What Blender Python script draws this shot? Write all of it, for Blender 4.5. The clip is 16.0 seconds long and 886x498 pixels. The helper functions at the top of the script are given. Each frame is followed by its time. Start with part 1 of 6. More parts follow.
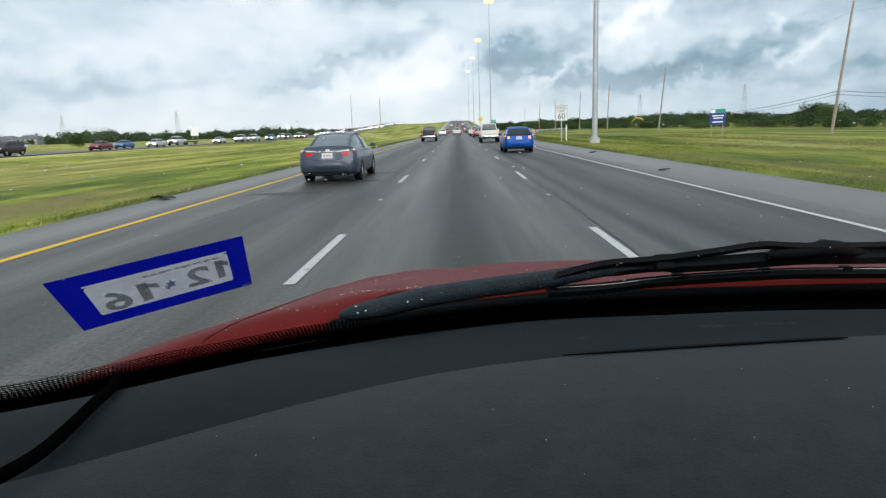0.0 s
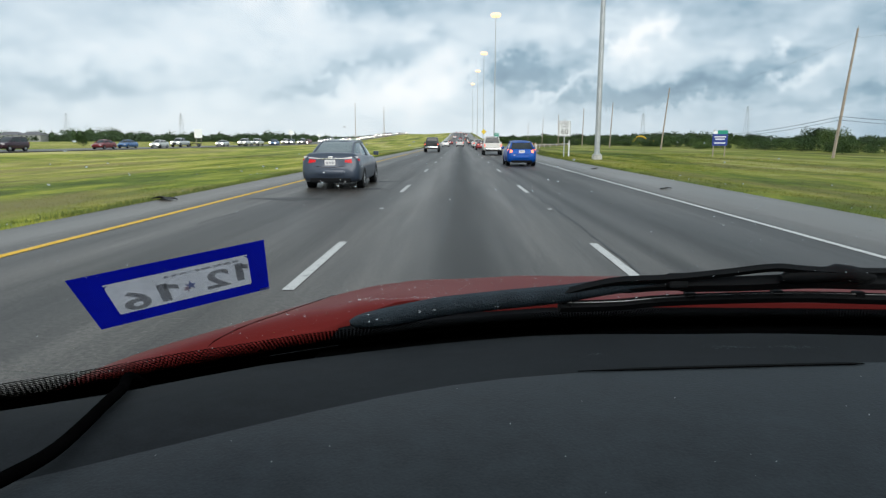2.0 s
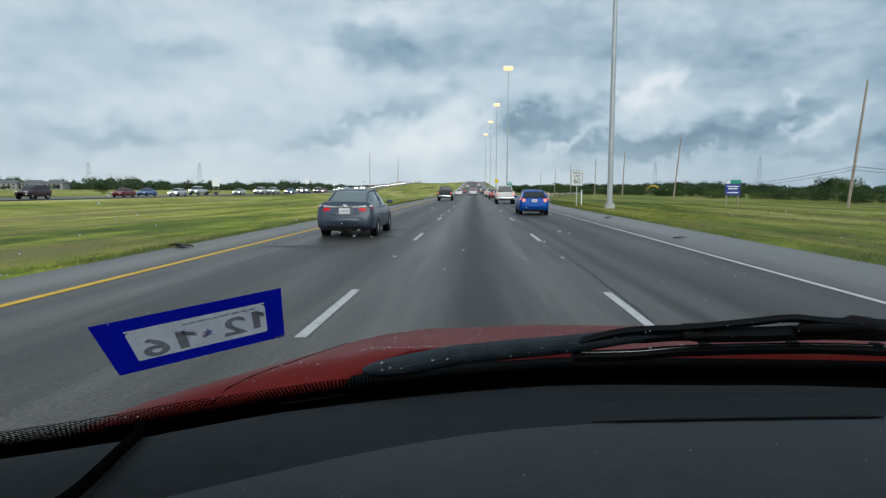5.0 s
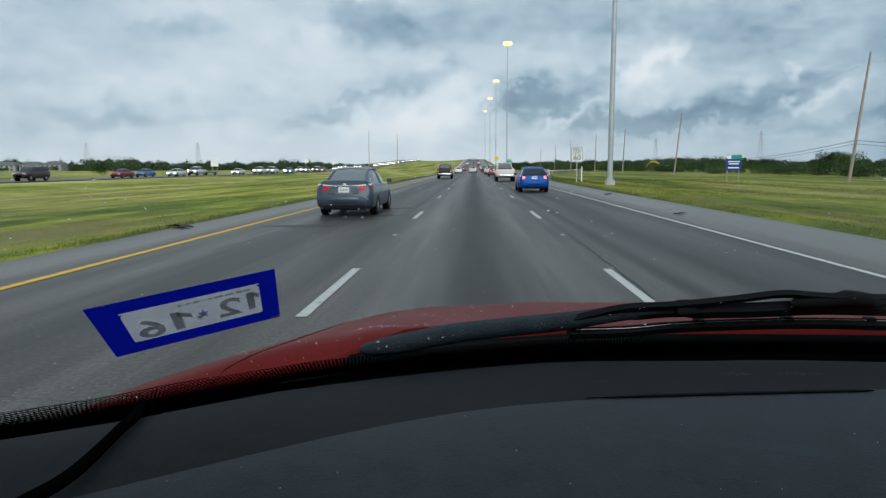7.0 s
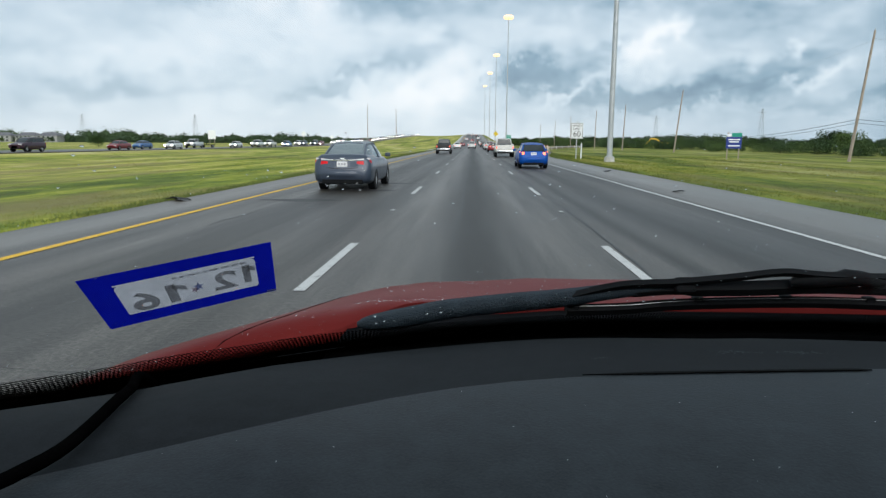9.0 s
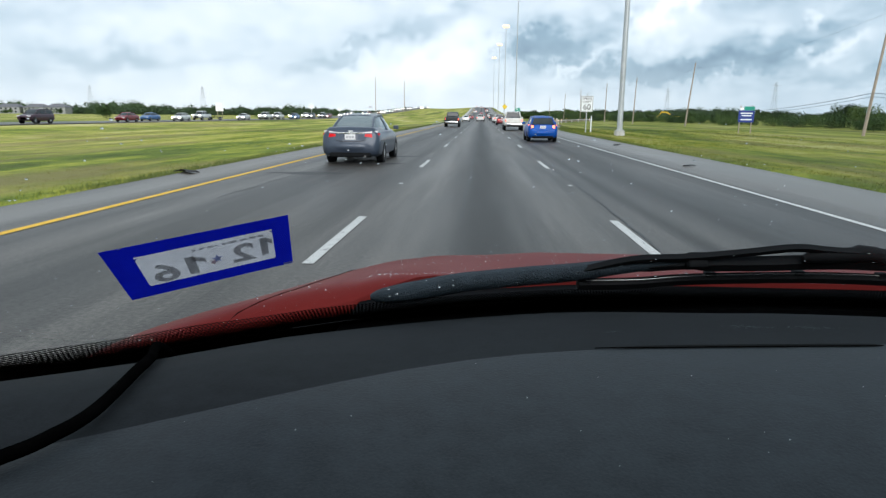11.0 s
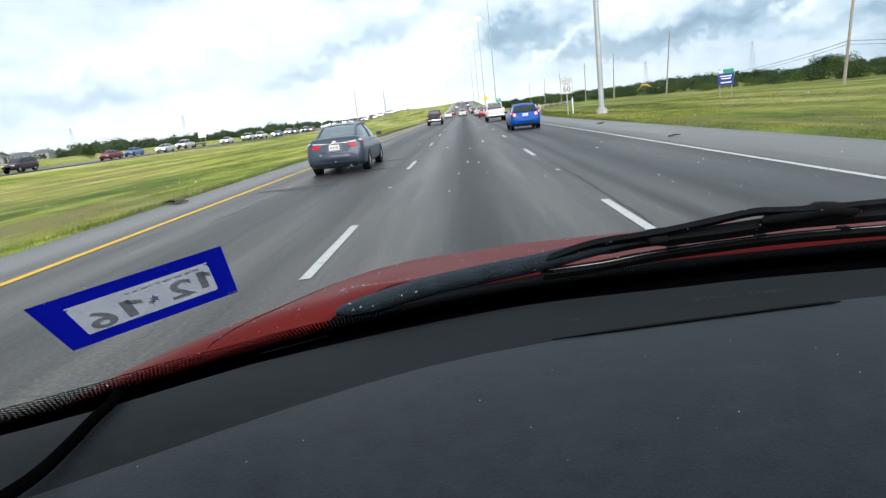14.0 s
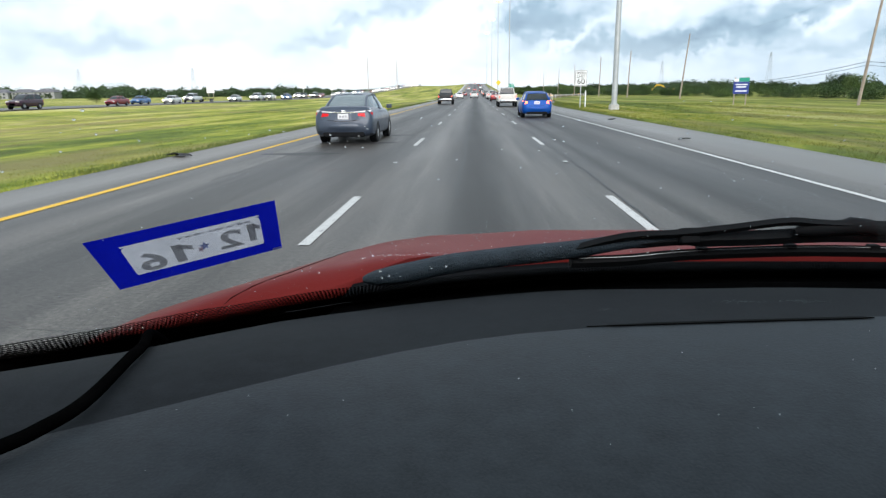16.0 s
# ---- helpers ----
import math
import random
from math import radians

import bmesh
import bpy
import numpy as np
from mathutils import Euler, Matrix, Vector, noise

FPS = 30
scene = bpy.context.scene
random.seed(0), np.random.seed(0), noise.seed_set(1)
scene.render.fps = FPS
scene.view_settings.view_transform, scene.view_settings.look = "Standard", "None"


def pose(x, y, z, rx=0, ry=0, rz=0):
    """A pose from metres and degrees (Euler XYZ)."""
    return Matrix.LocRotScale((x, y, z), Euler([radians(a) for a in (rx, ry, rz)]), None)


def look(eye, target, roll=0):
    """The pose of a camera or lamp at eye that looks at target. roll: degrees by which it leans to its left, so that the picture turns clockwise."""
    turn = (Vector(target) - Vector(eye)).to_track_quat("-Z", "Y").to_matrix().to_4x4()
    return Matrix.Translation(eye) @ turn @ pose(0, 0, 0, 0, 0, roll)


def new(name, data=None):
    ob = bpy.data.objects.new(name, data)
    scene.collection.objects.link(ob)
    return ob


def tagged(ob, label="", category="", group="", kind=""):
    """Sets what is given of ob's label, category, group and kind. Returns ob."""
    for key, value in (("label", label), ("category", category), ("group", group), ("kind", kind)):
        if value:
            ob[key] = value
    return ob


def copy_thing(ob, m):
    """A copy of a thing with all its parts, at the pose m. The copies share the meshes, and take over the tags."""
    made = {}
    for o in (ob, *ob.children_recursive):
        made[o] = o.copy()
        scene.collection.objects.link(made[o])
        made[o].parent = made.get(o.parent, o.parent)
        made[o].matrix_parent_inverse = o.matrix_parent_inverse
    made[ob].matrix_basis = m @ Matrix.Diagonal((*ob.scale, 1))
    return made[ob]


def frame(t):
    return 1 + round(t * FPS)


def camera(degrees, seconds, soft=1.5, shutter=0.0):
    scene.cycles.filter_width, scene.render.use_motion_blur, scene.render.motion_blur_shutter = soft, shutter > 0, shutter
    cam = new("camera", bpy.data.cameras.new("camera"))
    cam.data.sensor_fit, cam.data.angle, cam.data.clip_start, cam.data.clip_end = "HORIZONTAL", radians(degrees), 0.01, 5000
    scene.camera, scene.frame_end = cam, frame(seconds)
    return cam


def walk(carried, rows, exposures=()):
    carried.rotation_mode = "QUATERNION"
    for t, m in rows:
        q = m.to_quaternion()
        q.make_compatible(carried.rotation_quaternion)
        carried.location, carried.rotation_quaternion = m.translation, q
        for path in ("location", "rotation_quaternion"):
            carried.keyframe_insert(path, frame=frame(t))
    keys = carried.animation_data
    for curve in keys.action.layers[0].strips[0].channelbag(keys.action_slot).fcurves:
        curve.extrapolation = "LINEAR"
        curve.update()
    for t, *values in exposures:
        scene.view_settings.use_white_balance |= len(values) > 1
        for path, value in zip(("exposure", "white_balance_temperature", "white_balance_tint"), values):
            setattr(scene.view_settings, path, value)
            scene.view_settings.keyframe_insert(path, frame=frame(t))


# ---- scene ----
# ---- camera ----
cam = camera(69.5, 16.0, 1.35)
ROWS = [
    (0.0, 0.0097, 0.0062, 1.4557, 79.409, 1.916, 1.292),
    (0.5, -0.0025, 0.0056, 1.4523, 79.529, -0.286, 1.404),
    (1.0, -0.0051, 0.0041, 1.4529, 79.715, -0.878, 1.549),
    (1.5, -0.0039, 0.0040, 1.4524, 79.894, -0.567, 1.655),
    (2.0, -0.0054, 0.0076, 1.4555, 80.385, -0.110, 1.556),
    (2.5, -0.0109, 0.0030, 1.4556, 85.448, -1.472, 2.493),
    (3.0, -0.0190, 0.0034, 1.4549, 85.677, -2.548, 2.753),
    (3.5, -0.0121, 0.0032, 1.4555, 85.525, -1.239, 2.959),
    (6.0, -0.0052, -0.0003, 1.4577, 83.891, -0.148, 2.719),
    (6.5, -0.0045, 0.0013, 1.4579, 83.367, -0.210, 2.779),
    (7.0, -0.0004, -0.0008, 1.4584, 82.734, 0.300, 2.703),
    (7.5, 0.0019, 0.0005, 1.4585, 81.844, 0.876, 2.606),
    (8.0, 0.0022, 0.0013, 1.4584, 81.284, 0.844, 2.463),
    (8.5, -0.0036, 0.0013, 1.4575, 80.841, -0.204, 2.548),
    (9.0, -0.0011, 0.0051, 1.4569, 80.542, -0.295, 2.611),
    (11.5, -0.0067, 0.0004, 1.4574, 77.735, -0.422, 3.470),
    (12.0, -0.0021, -0.0005, 1.4573, 77.384, 0.070, 3.469),
    (12.5, 0.0126, 0.0047, 1.4598, 76.948, 2.422, 3.272),
    (13.0, 0.0291, 0.0046, 1.4603, 77.592, 5.048, 2.650),
    (13.5, 0.0293, 0.0074, 1.4604, 77.775, 5.082, 2.237),
    (14.0, 0.0350, 0.0078, 1.4611, 77.953, 6.331, 1.780),
    (14.5, 0.0244, 0.0037, 1.4612, 77.808, 3.874, 1.951),
    (15.0, 0.0123, 0.0068, 1.4618, 76.934, 2.637, 2.273),
    (15.5, 0.0079, 0.0055, 1.4601, 76.517, 2.083, 2.482),
    (16.0, -0.0014, 0.0048, 1.4594, 76.246, 0.647, 2.770),
]
walk(cam, [(r[0], pose(*r[1:])) for r in ROWS],
     exposures=[(0.0, 0.3, 6600, 14), (2.0, 0.25, 6600, 13), (2.5, 0.12, 6500, 13), (3.0, -0.05, 6300, 11), (6.5, -0.09, 6300, 11), (7.5, -0.05, 6330, 11), (9.0, 0.20, 6450, 13), (11.5, 0.48, 6450, 14), (12.5, 0.61, 6500, 15), (16.0, 0.69, 6560, 16)])


# ---- sky and sun ----
class Nodes:
    """Short hand for building a node tree."""

    def __init__(self, tree):
        self.tree = tree
        tree.nodes.clear()

    def add(self, kind, **inputs):
        node = self.tree.nodes.new(kind)
        for key, value in inputs.items():
            self.put(node.inputs[key.replace("_", " ")], value)
        return node

    def put(self, socket, value):
        if isinstance(value, bpy.types.NodeSocket):
            self.tree.links.new(value, socket)
        else:
            socket.default_value = value

    def math(self, op, a, b=0.0, clamp=False):
        node = self.tree.nodes.new("ShaderNodeMath")
        node.operation, node.use_clamp = op, clamp
        self.put(node.inputs[0], a)
        self.put(node.inputs[1], b)
        return node.outputs[0]

    def mix(self, fac, a, b, blend="MIX"):
        node = self.tree.nodes.new("ShaderNodeMix")
        node.data_type, node.blend_type = "RGBA", blend
        self.put(node.inputs[0], fac)
        for sock, value in ((node.inputs[6], a), (node.inputs[7], b)):
            self.put(sock, (*value, 1.0) if isinstance(value, tuple) and len(value) == 3 else value)
        return node.outputs[2]

    def noise(self, vec, scale, detail=4.0, rough=0.55, warp=0.0):
        node = self.tree.nodes.new("ShaderNodeTexNoise")
        if vec is not None:
            self.put(node.inputs["Vector"], vec)
        node.inputs["Scale"].default_value, node.inputs["Detail"].default_value = scale, detail
        node.inputs["Roughness"].default_value, node.inputs["Distortion"].default_value = rough, warp
        return node.outputs["Fac"]

    def ramp(self, fac, stops):
        node = self.tree.nodes.new("ShaderNodeValToRGB")
        self.put(node.inputs["Fac"], fac)
        el = node.color_ramp.elements
        while len(el) < len(stops):
            el.new(0.5)
        for e, (p, c) in zip(el, stops):
            e.position, e.color = p, (*c, 1.0) if isinstance(c, tuple) else (c, c, c, 1.0)
        return node.outputs["Color"]

    def xyz(self, vec):
        node = self.add("ShaderNodeSeparateXYZ", Vector=vec)
        return node.outputs

    def join(self, x, y, z=0.0):
        return self.add("ShaderNodeCombineXYZ", X=x, Y=y, Z=z).outputs[0]


def make_sky():
    world = bpy.data.worlds.new("sky")
    scene.world = world
    world.use_nodes = True
    n = Nodes(world.node_tree)
    sky = n.add("ShaderNodeTexSky")
    sky.sky_type, sky.sun_disc = "NISHITA", False
    sky.sun_elevation, sky.sun_rotation = radians(33), radians(167)
    d = n.add("ShaderNodeTexCoord").outputs["Generated"]
    x, y, z = n.xyz(d)
    ahead = n.math("MAXIMUM", y, 0.25)
    az, el = n.math("DIVIDE", x, ahead), n.math("DIVIDE", z, ahead)
    flat = n.join(x, y, n.math("MULTIPLY", z, 2.3))
    big = n.noise(flat, 4.0, 6.0, 0.50)
    lump = n.noise(n.join(y, x, n.math("MULTIPLY", z, 2.0)), 11.0, 5.0, 0.58)
    wisp = n.noise(n.join(y, x, n.math("MULTIPLY", z, 2.2)), 24.0, 4.0, 0.60, 0.3)
    cloud = n.math("ADD", n.math("MULTIPLY", big, 0.38), n.math("ADD", n.math("MULTIPLY", lump, 0.40), n.math("MULTIPLY", wisp, 0.22)))
    wob = n.noise(d, 16.0, 5.0, 0.62)
    wob2 = n.noise(n.join(y, z, x), 20.0, 5.0, 0.62)
    azw = n.math("ADD", az, n.math("MULTIPLY", n.math("SUBTRACT", wob, 0.5), 0.17))
    elw = n.math("ADD", el, n.math("MULTIPLY", n.math("SUBTRACT", wob2, 0.5), 0.095))

    def bank(a, e, sa, se, tilt, amount):
        c, s = math.cos(radians(tilt)), math.sin(radians(tilt))
        da, de = n.math("SUBTRACT", azw, a), n.math("SUBTRACT", elw, e)
        u = n.math("ADD", n.math("MULTIPLY", da, c / sa), n.math("MULTIPLY", de, s / sa))
        v = n.math("ADD", n.math("MULTIPLY", da, -s / se), n.math("MULTIPLY", de, c / se))
        r = n.math("ADD", n.math("MULTIPLY", u, u), n.math("MULTIPLY", v, v))
        soft = n.math("EXPONENT", n.math("MULTIPLY", r, -0.8))
        crisp = n.math("MULTIPLY", n.math("SUBTRACT", soft, 0.40), 2.6, True)
        return n.math("MULTIPLY", n.math("ADD", n.math("MULTIPLY", soft, 0.60), n.math("MULTIPLY", crisp, 0.40)), amount)

    # heavy grey bases of the rain clouds: azimuth, height, half sizes, tilt, amount
    heavy = [
        (-0.433, 0.220, 0.071, 0.023, 0, -0.07), (-0.148, 0.215, 0.095, 0.033, -4, -0.13), (0.137, 0.231, 0.216, 0.049, 0, -0.06), (-0.596, 0.078, 0.137, 0.023, 2, -0.12),
        (-0.217, 0.089, 0.084, 0.015, 12, -0.13), (-0.085, 0.135, 0.095, 0.019, 20, -0.10), (0.084, 0.101, 0.081, 0.024, -4, -0.26), (0.189, 0.132, 0.126, 0.022, 6, -0.10),
        (0.301, 0.070, 0.159, 0.020, 4, -0.26), (0.433, 0.108, 0.140, 0.025, 12, -0.18), (0.559, 0.066, 0.090, 0.015, 6, -0.12), (-0.691, 0.142, 0.101, 0.019, 0, -0.04),
        (0.485, 0.193, 0.162, 0.036, -8, -0.07), (-0.396, 0.082, 0.081, 0.012, 4, -0.06),
    ]
    # thin bright places between them
    breaks = [
        (0.266, 0.147, 0.036, 0.028, 40, 0.36), (0.302, 0.165, 0.022, 0.011, 30, 0.14), (-0.037, 0.096, 0.065, 0.029, 24, 0.19), (-0.129, 0.063, 0.120, 0.024, 6, 0.14),
        (0.147, 0.075, 0.047, 0.009, 26, 0.16), (0.512, 0.102, 0.062, 0.010, 16, 0.15), (0.474, 0.143, 0.018, 0.010, 20, 0.13), (-0.240, 0.202, 0.039, 0.025, 10, 0.10),
        (-0.156, 0.269, 0.060, 0.020, 0, 0.16), (-0.339, 0.155, 0.228, 0.042, 4, 0.07), (-0.476, 0.245, 0.097, 0.022, 0, 0.08), (-0.529, 0.123, 0.135, 0.016, 0, 0.05),
    ]
    total = n.math("ADD", n.math("MULTIPLY", n.math("SUBTRACT", cloud, 0.5), n.ramp(n.math("ADD", az, 0.5), [(0.1, 0.62), (0.9, 0.95)])), 0.548)
    for b in heavy + breaks:
        total = n.math("ADD", total, bank(*b))
    total = n.math("SUBTRACT", total, n.math("MULTIPLY", n.math("MAXIMUM", n.math("MINIMUM", az, 0.8), -0.08), 0.12))
    tone = n.ramp(total, [(0.16, (0.136, 0.234, 0.322)), (0.34, (0.258, 0.385, 0.480)), (0.48, (0.485, 0.605, 0.690)),
                          (0.60, (0.680, 0.775, 0.835)), (0.80, (0.89, 0.925, 0.945))])
    # pale band of rain haze on the horizon, deeper blue grey to the right
    haze = n.math("EXPONENT", n.math("MULTIPLY", n.math("MAXIMUM", el, 0.0), -19.0))
    right = n.ramp(n.math("ADD", n.math("MULTIPLY", az, 0.8), 0.45), [(0.2, (0.76, 0.83, 0.87)), (0.52, (0.76, 0.83, 0.875)), (0.95, (0.33, 0.46, 0.57))])
    tone = n.mix(n.math("MULTIPLY", haze, 0.70), tone, right)
    # thin places let a little of the clear sky's blue through
    clear = n.mix(1.0, sky.outputs[0], (0.09, 0.09, 0.09), "MULTIPLY")
    tone = n.mix(0.06, tone, clear)
    bg = n.add("ShaderNodeBackground", Color=tone, Strength=1.0)
    out = n.add("ShaderNodeOutputWorld")
    n.tree.links.new(bg.outputs[0], out.inputs["Surface"])


make_sky()
sun_data = bpy.data.lights.new("sun", "SUN")
sun_data.energy, sun_data.angle, sun_data.color = 2.0, radians(50), (1.0, 0.97, 0.92)
sun = new("sun", sun_data)
sun.matrix_world = look((14, -60, 40), (0, 0, 0))


# ---- materials ----
def material(name, build):
    mat = bpy.data.materials.new(name)
    mat.use_nodes = True
    n = Nodes(mat.node_tree)
    out = n.add("ShaderNodeOutputMaterial")
    n.tree.links.new(build(n), out.inputs["Surface"])
    return mat


def surface(n, colour, rough=0.6, metal=0.0, height=None, bump=0.3, distance=0.01, coat=0.0, spec=0.5, emit=None, power=0.0, tint=None):
    p = n.add("ShaderNodeBsdfPrincipled")
    if tint:
        p.inputs["Specular Tint"].default_value = (*tint, 1.0)
    n.put(p.inputs["Base Color"], (*colour, 1.0) if isinstance(colour, tuple) else colour)
    n.put(p.inputs["Roughness"], rough)
    n.put(p.inputs["Metallic"], metal)
    p.inputs["Specular IOR Level"].default_value = spec
    p.inputs["Coat Weight"].default_value = coat
    p.inputs["Coat Roughness"].default_value = 0.06
    if emit:
        p.inputs["Emission Color"].default_value = (*emit, 1.0)
        p.inputs["Emission Strength"].default_value = power
    if height is not None:
        b = n.add("ShaderNodeBump", Strength=bump, Distance=distance, Height=height)
        n.tree.links.new(b.outputs[0], p.inputs["Normal"])
    return p.outputs[0]


def coords(n):
    return n.add("ShaderNodeTexCoord").outputs["Object"]


def grainy(name, dark, light, scale, rough=0.7, bump=0.2, distance=0.01, metal=0.0, coat=0.0, spec=0.5):
    """Two-scale mottled surface."""
    def build(n):
        c = coords(n)
        a, b = n.noise(c, scale, 5.0), n.noise(c, scale * 11, 3.0)
        fac = n.math("ADD", n.math("MULTIPLY", a, 0.65), n.math("MULTIPLY", b, 0.35))
        col = n.ramp(fac, [(0.3, dark), (0.7, light)])
        return surface(n, col, n.math("ADD", n.math("MULTIPLY", a, 0.16), rough - 0.08), metal, b, bump, distance, coat, spec)
    return material(name, build)


def glowing(name, colour, power, base=None):
    return material(name, lambda n: surface(n, base or colour, 0.3, emit=colour, power=power))


def make_asphalt():
    def build(n):
        geo = n.add("ShaderNodeNewGeometry").outputs["Position"]
        x, y, _ = n.xyz(geo)
        wobble = n.math("MULTIPLY", n.math("SUBTRACT", n.noise(n.join(n.math("MULTIPLY", x, 0.3), n.math("MULTIPLY", y, 0.06)), 1.0, 4.0), 0.5), 0.5)
        xs = n.math("ADD", n.math("SUBTRACT", x, 0.20), wobble)
        # oil strip down the middle of each lane, paler wheel paths
        def strip(centre, half, amount):
            t = n.math("DIVIDE", n.math("SUBTRACT", xs, centre), half)
            return n.math("MULTIPLY", n.math("EXPONENT", n.math("MULTIPLY", n.math("MULTIPLY", t, t), -1.0)), amount)
        marks = strip(-0.15, 0.42, 0.34)
        for centre, half, amount in ((-4.0, 0.6, 0.16), (3.4, 0.55, 0.2), (2.35, 0.16, 0.22), (-2.35, 0.22, 0.12), (-1.3, 0.4, -0.10), (0.95, 0.35, -0.08),
                                     (-5.0, 0.4, -0.06), (4.9, 0.5, 0.12), (6.9, 1.2, -0.34), (-7.0, 0.7, -0.24)):
            marks = n.math("ADD", marks, strip(centre, half, amount))
        streak = n.noise(n.join(n.math("MULTIPLY", x, 2.2), n.math("MULTIPLY", y, 0.09)), 1.0, 6.0, 0.62)
        patch = n.noise(n.join(n.math("MULTIPLY", x, 0.35), n.math("MULTIPLY", y, 0.10)), 1.0, 5.0)
        grain = n.noise(geo, 24.0, 4.0, 0.75)
        stone = n.add("ShaderNodeTexVoronoi", Vector=geo, Scale=75.0).outputs["Distance"]
        v = n.math("SUBTRACT", 0.63, n.math("MULTIPLY", marks, 1.75))
        v = n.math("ADD", v, n.math("MULTIPLY", n.math("SUBTRACT", streak, 0.5), 0.85))
        v = n.math("ADD", v, n.math("MULTIPLY", n.math("SUBTRACT", patch, 0.5), 0.6))
        v = n.math("ADD", v, n.math("MULTIPLY", n.math("SUBTRACT", grain, 0.5), 1.25))
        col = n.ramp(v, [(0.0, (0.0045, 0.0040, 0.0031)), (0.35, (0.0150, 0.0130, 0.0105)), (0.62, (0.0370, 0.0323, 0.0262)), (1.0, (0.118, 0.103, 0.085))])
        rough = n.math("ADD", 0.38, n.math("MULTIPLY", n.math("SUBTRACT", n.math("MULTIPLY", patch, 0.30), n.math("MULTIPLY", n.math("SUBTRACT", v, 0.5), 0.22)), 0.8))
        return surface(n, col, rough, 0.0, stone, 0.30, 0.004, spec=0.60, tint=(1.0, 0.94, 0.86))
    return material("asphalt", build)


def grass_colour(n, extra):
    """Green meadow with straw bands and dark damp patches, drawn out along the road."""
    geo = n.add("ShaderNodeNewGeometry").outputs["Position"]
    x, y, _ = n.xyz(geo)
    wide = n.noise(geo, 0.05, 4.0, 0.6)
    # mown strips some metres wide that run along the road
    zone = n.noise(n.join(n.math("MULTIPLY", x, 0.19), n.math("MULTIPLY", y, 0.016), 2.0), 1.0, 3.0, 0.5, 0.6)
    patch = n.noise(n.join(n.math("MULTIPLY", x, 0.45), n.math("MULTIPLY", y, 0.22), 4.0), 1.0, 4.0, 0.6, 0.8)
    fine = n.noise(geo, 1.5, 6.0, 0.70)
    v = n.math("ADD", n.math("MULTIPLY", wide, 0.20), n.math("MULTIPLY", zone, 0.42))
    v = n.math("ADD", v, n.math("ADD", n.math("MULTIPLY", patch, 0.24), n.math("MULTIPLY", fine, 0.14)))
    v = n.math("ADD", v, n.math("MULTIPLY", n.math("SUBTRACT", extra(n, geo), 0.5), 0.10))
    v = n.math("ADD", n.math("MULTIPLY", n.math("SUBTRACT", v, 0.5), 3.4), 0.49)
    col = n.ramp(v, [(0.10, (0.060, 0.088, 0.022)), (0.34, (0.136, 0.176, 0.031)), (0.48, (0.246, 0.264, 0.046)), (0.62, (0.350, 0.330, 0.094)), (0.85, (0.450, 0.410, 0.215))])
    dry = n.noise(n.join(n.math("MULTIPLY", x, 0.22), n.math("MULTIPLY", y, 0.035), 9.0), 1.0, 5.0, 0.6, 0.7)
    dry = n.math("MULTIPLY", n.math("SUBTRACT", dry, 0.49), 6.0, True)
    col = n.mix(n.math("MULTIPLY", dry, 0.66), col, (0.205, 0.165, 0.090))
    # the field side of the road is rank and greener than the dry median
    rank = n.math("MULTIPLY", n.math("SUBTRACT", x, 7.0), 0.3, True)
    col = n.mix(rank, n.mix(1.0, col, (1.16, 1.16, 1.0), "MULTIPLY"), n.mix(1.0, col, (0.72, 0.77, 0.58), "MULTIPLY"))
    return col, fine


def make_grass_ground():
    def build(n):
        col, fine = grass_colour(n, lambda n, geo: n.noise(geo, 16.0, 3.0, 0.7))
        return surface(n, col, 0.9, 0.0, fine, 0.35, 0.15, spec=0.12)
    return material("mown grass", build)


def make_blades():
    def build(n):
        col, _ = grass_colour(n, lambda n, geo: n.add("ShaderNodeNewGeometry").outputs["Random Per Island"])
        return surface(n, col, 0.8, spec=0.15)
    return material("grass blades", build)


def make_leaves(name, dark, mid, light):
    def build(n):
        r = n.add("ShaderNodeNewGeometry").outputs["Random Per Island"]
        o = n.add("ShaderNodeObjectInfo").outputs["Random"]
        v = n.math("ADD", n.math("MULTIPLY", r, 0.5), n.math("MULTIPLY", o, 0.5))
        col = n.ramp(v, [(0.05, dark), (0.5, mid), (0.95, light)])
        return surface(n, col, 0.65, spec=0.3)
    return material(name, build)


def make_paint(name, colour, wear=0.15, coat=0.45, base_rough=0.30, spec=0.4):
    def build(n):
        c = coords(n)
        dirt = n.noise(c, 1.8, 5.0, 0.6)
        fleck = n.noise(c, 420.0, 2.0)
        low = tuple(v * (1 - wear) * 0.9 for v in colour)
        col = n.mix(n.math("MULTIPLY", dirt, 0.8), colour, low)
        rough = n.math("ADD", base_rough, n.math("MULTIPLY", dirt, 0.16))
        return surface(n, col, rough, 0.2, fleck, 0.03, 0.001, coat=coat, spec=spec)
    return material(name, build)


def make_marking(name, colour, under):
    def build(n):
        geo = n.add("ShaderNodeNewGeometry").outputs["Position"]
        wear = n.noise(geo, 7.0, 6.0, 0.7)
        fine = n.noise(geo, 60.0, 3.0, 0.7)
        v = n.math("ADD", n.math("MULTIPLY", wear, 0.6), n.math("MULTIPLY", fine, 0.4))
        col = n.ramp(v, [(0.34, under), (0.47, colour), (1.0, tuple(c * 0.92 for c in colour))])
        return surface(n, col, 0.65, 0.0, fine, 0.3, 0.003, spec=0.3)
    return material(name, build)


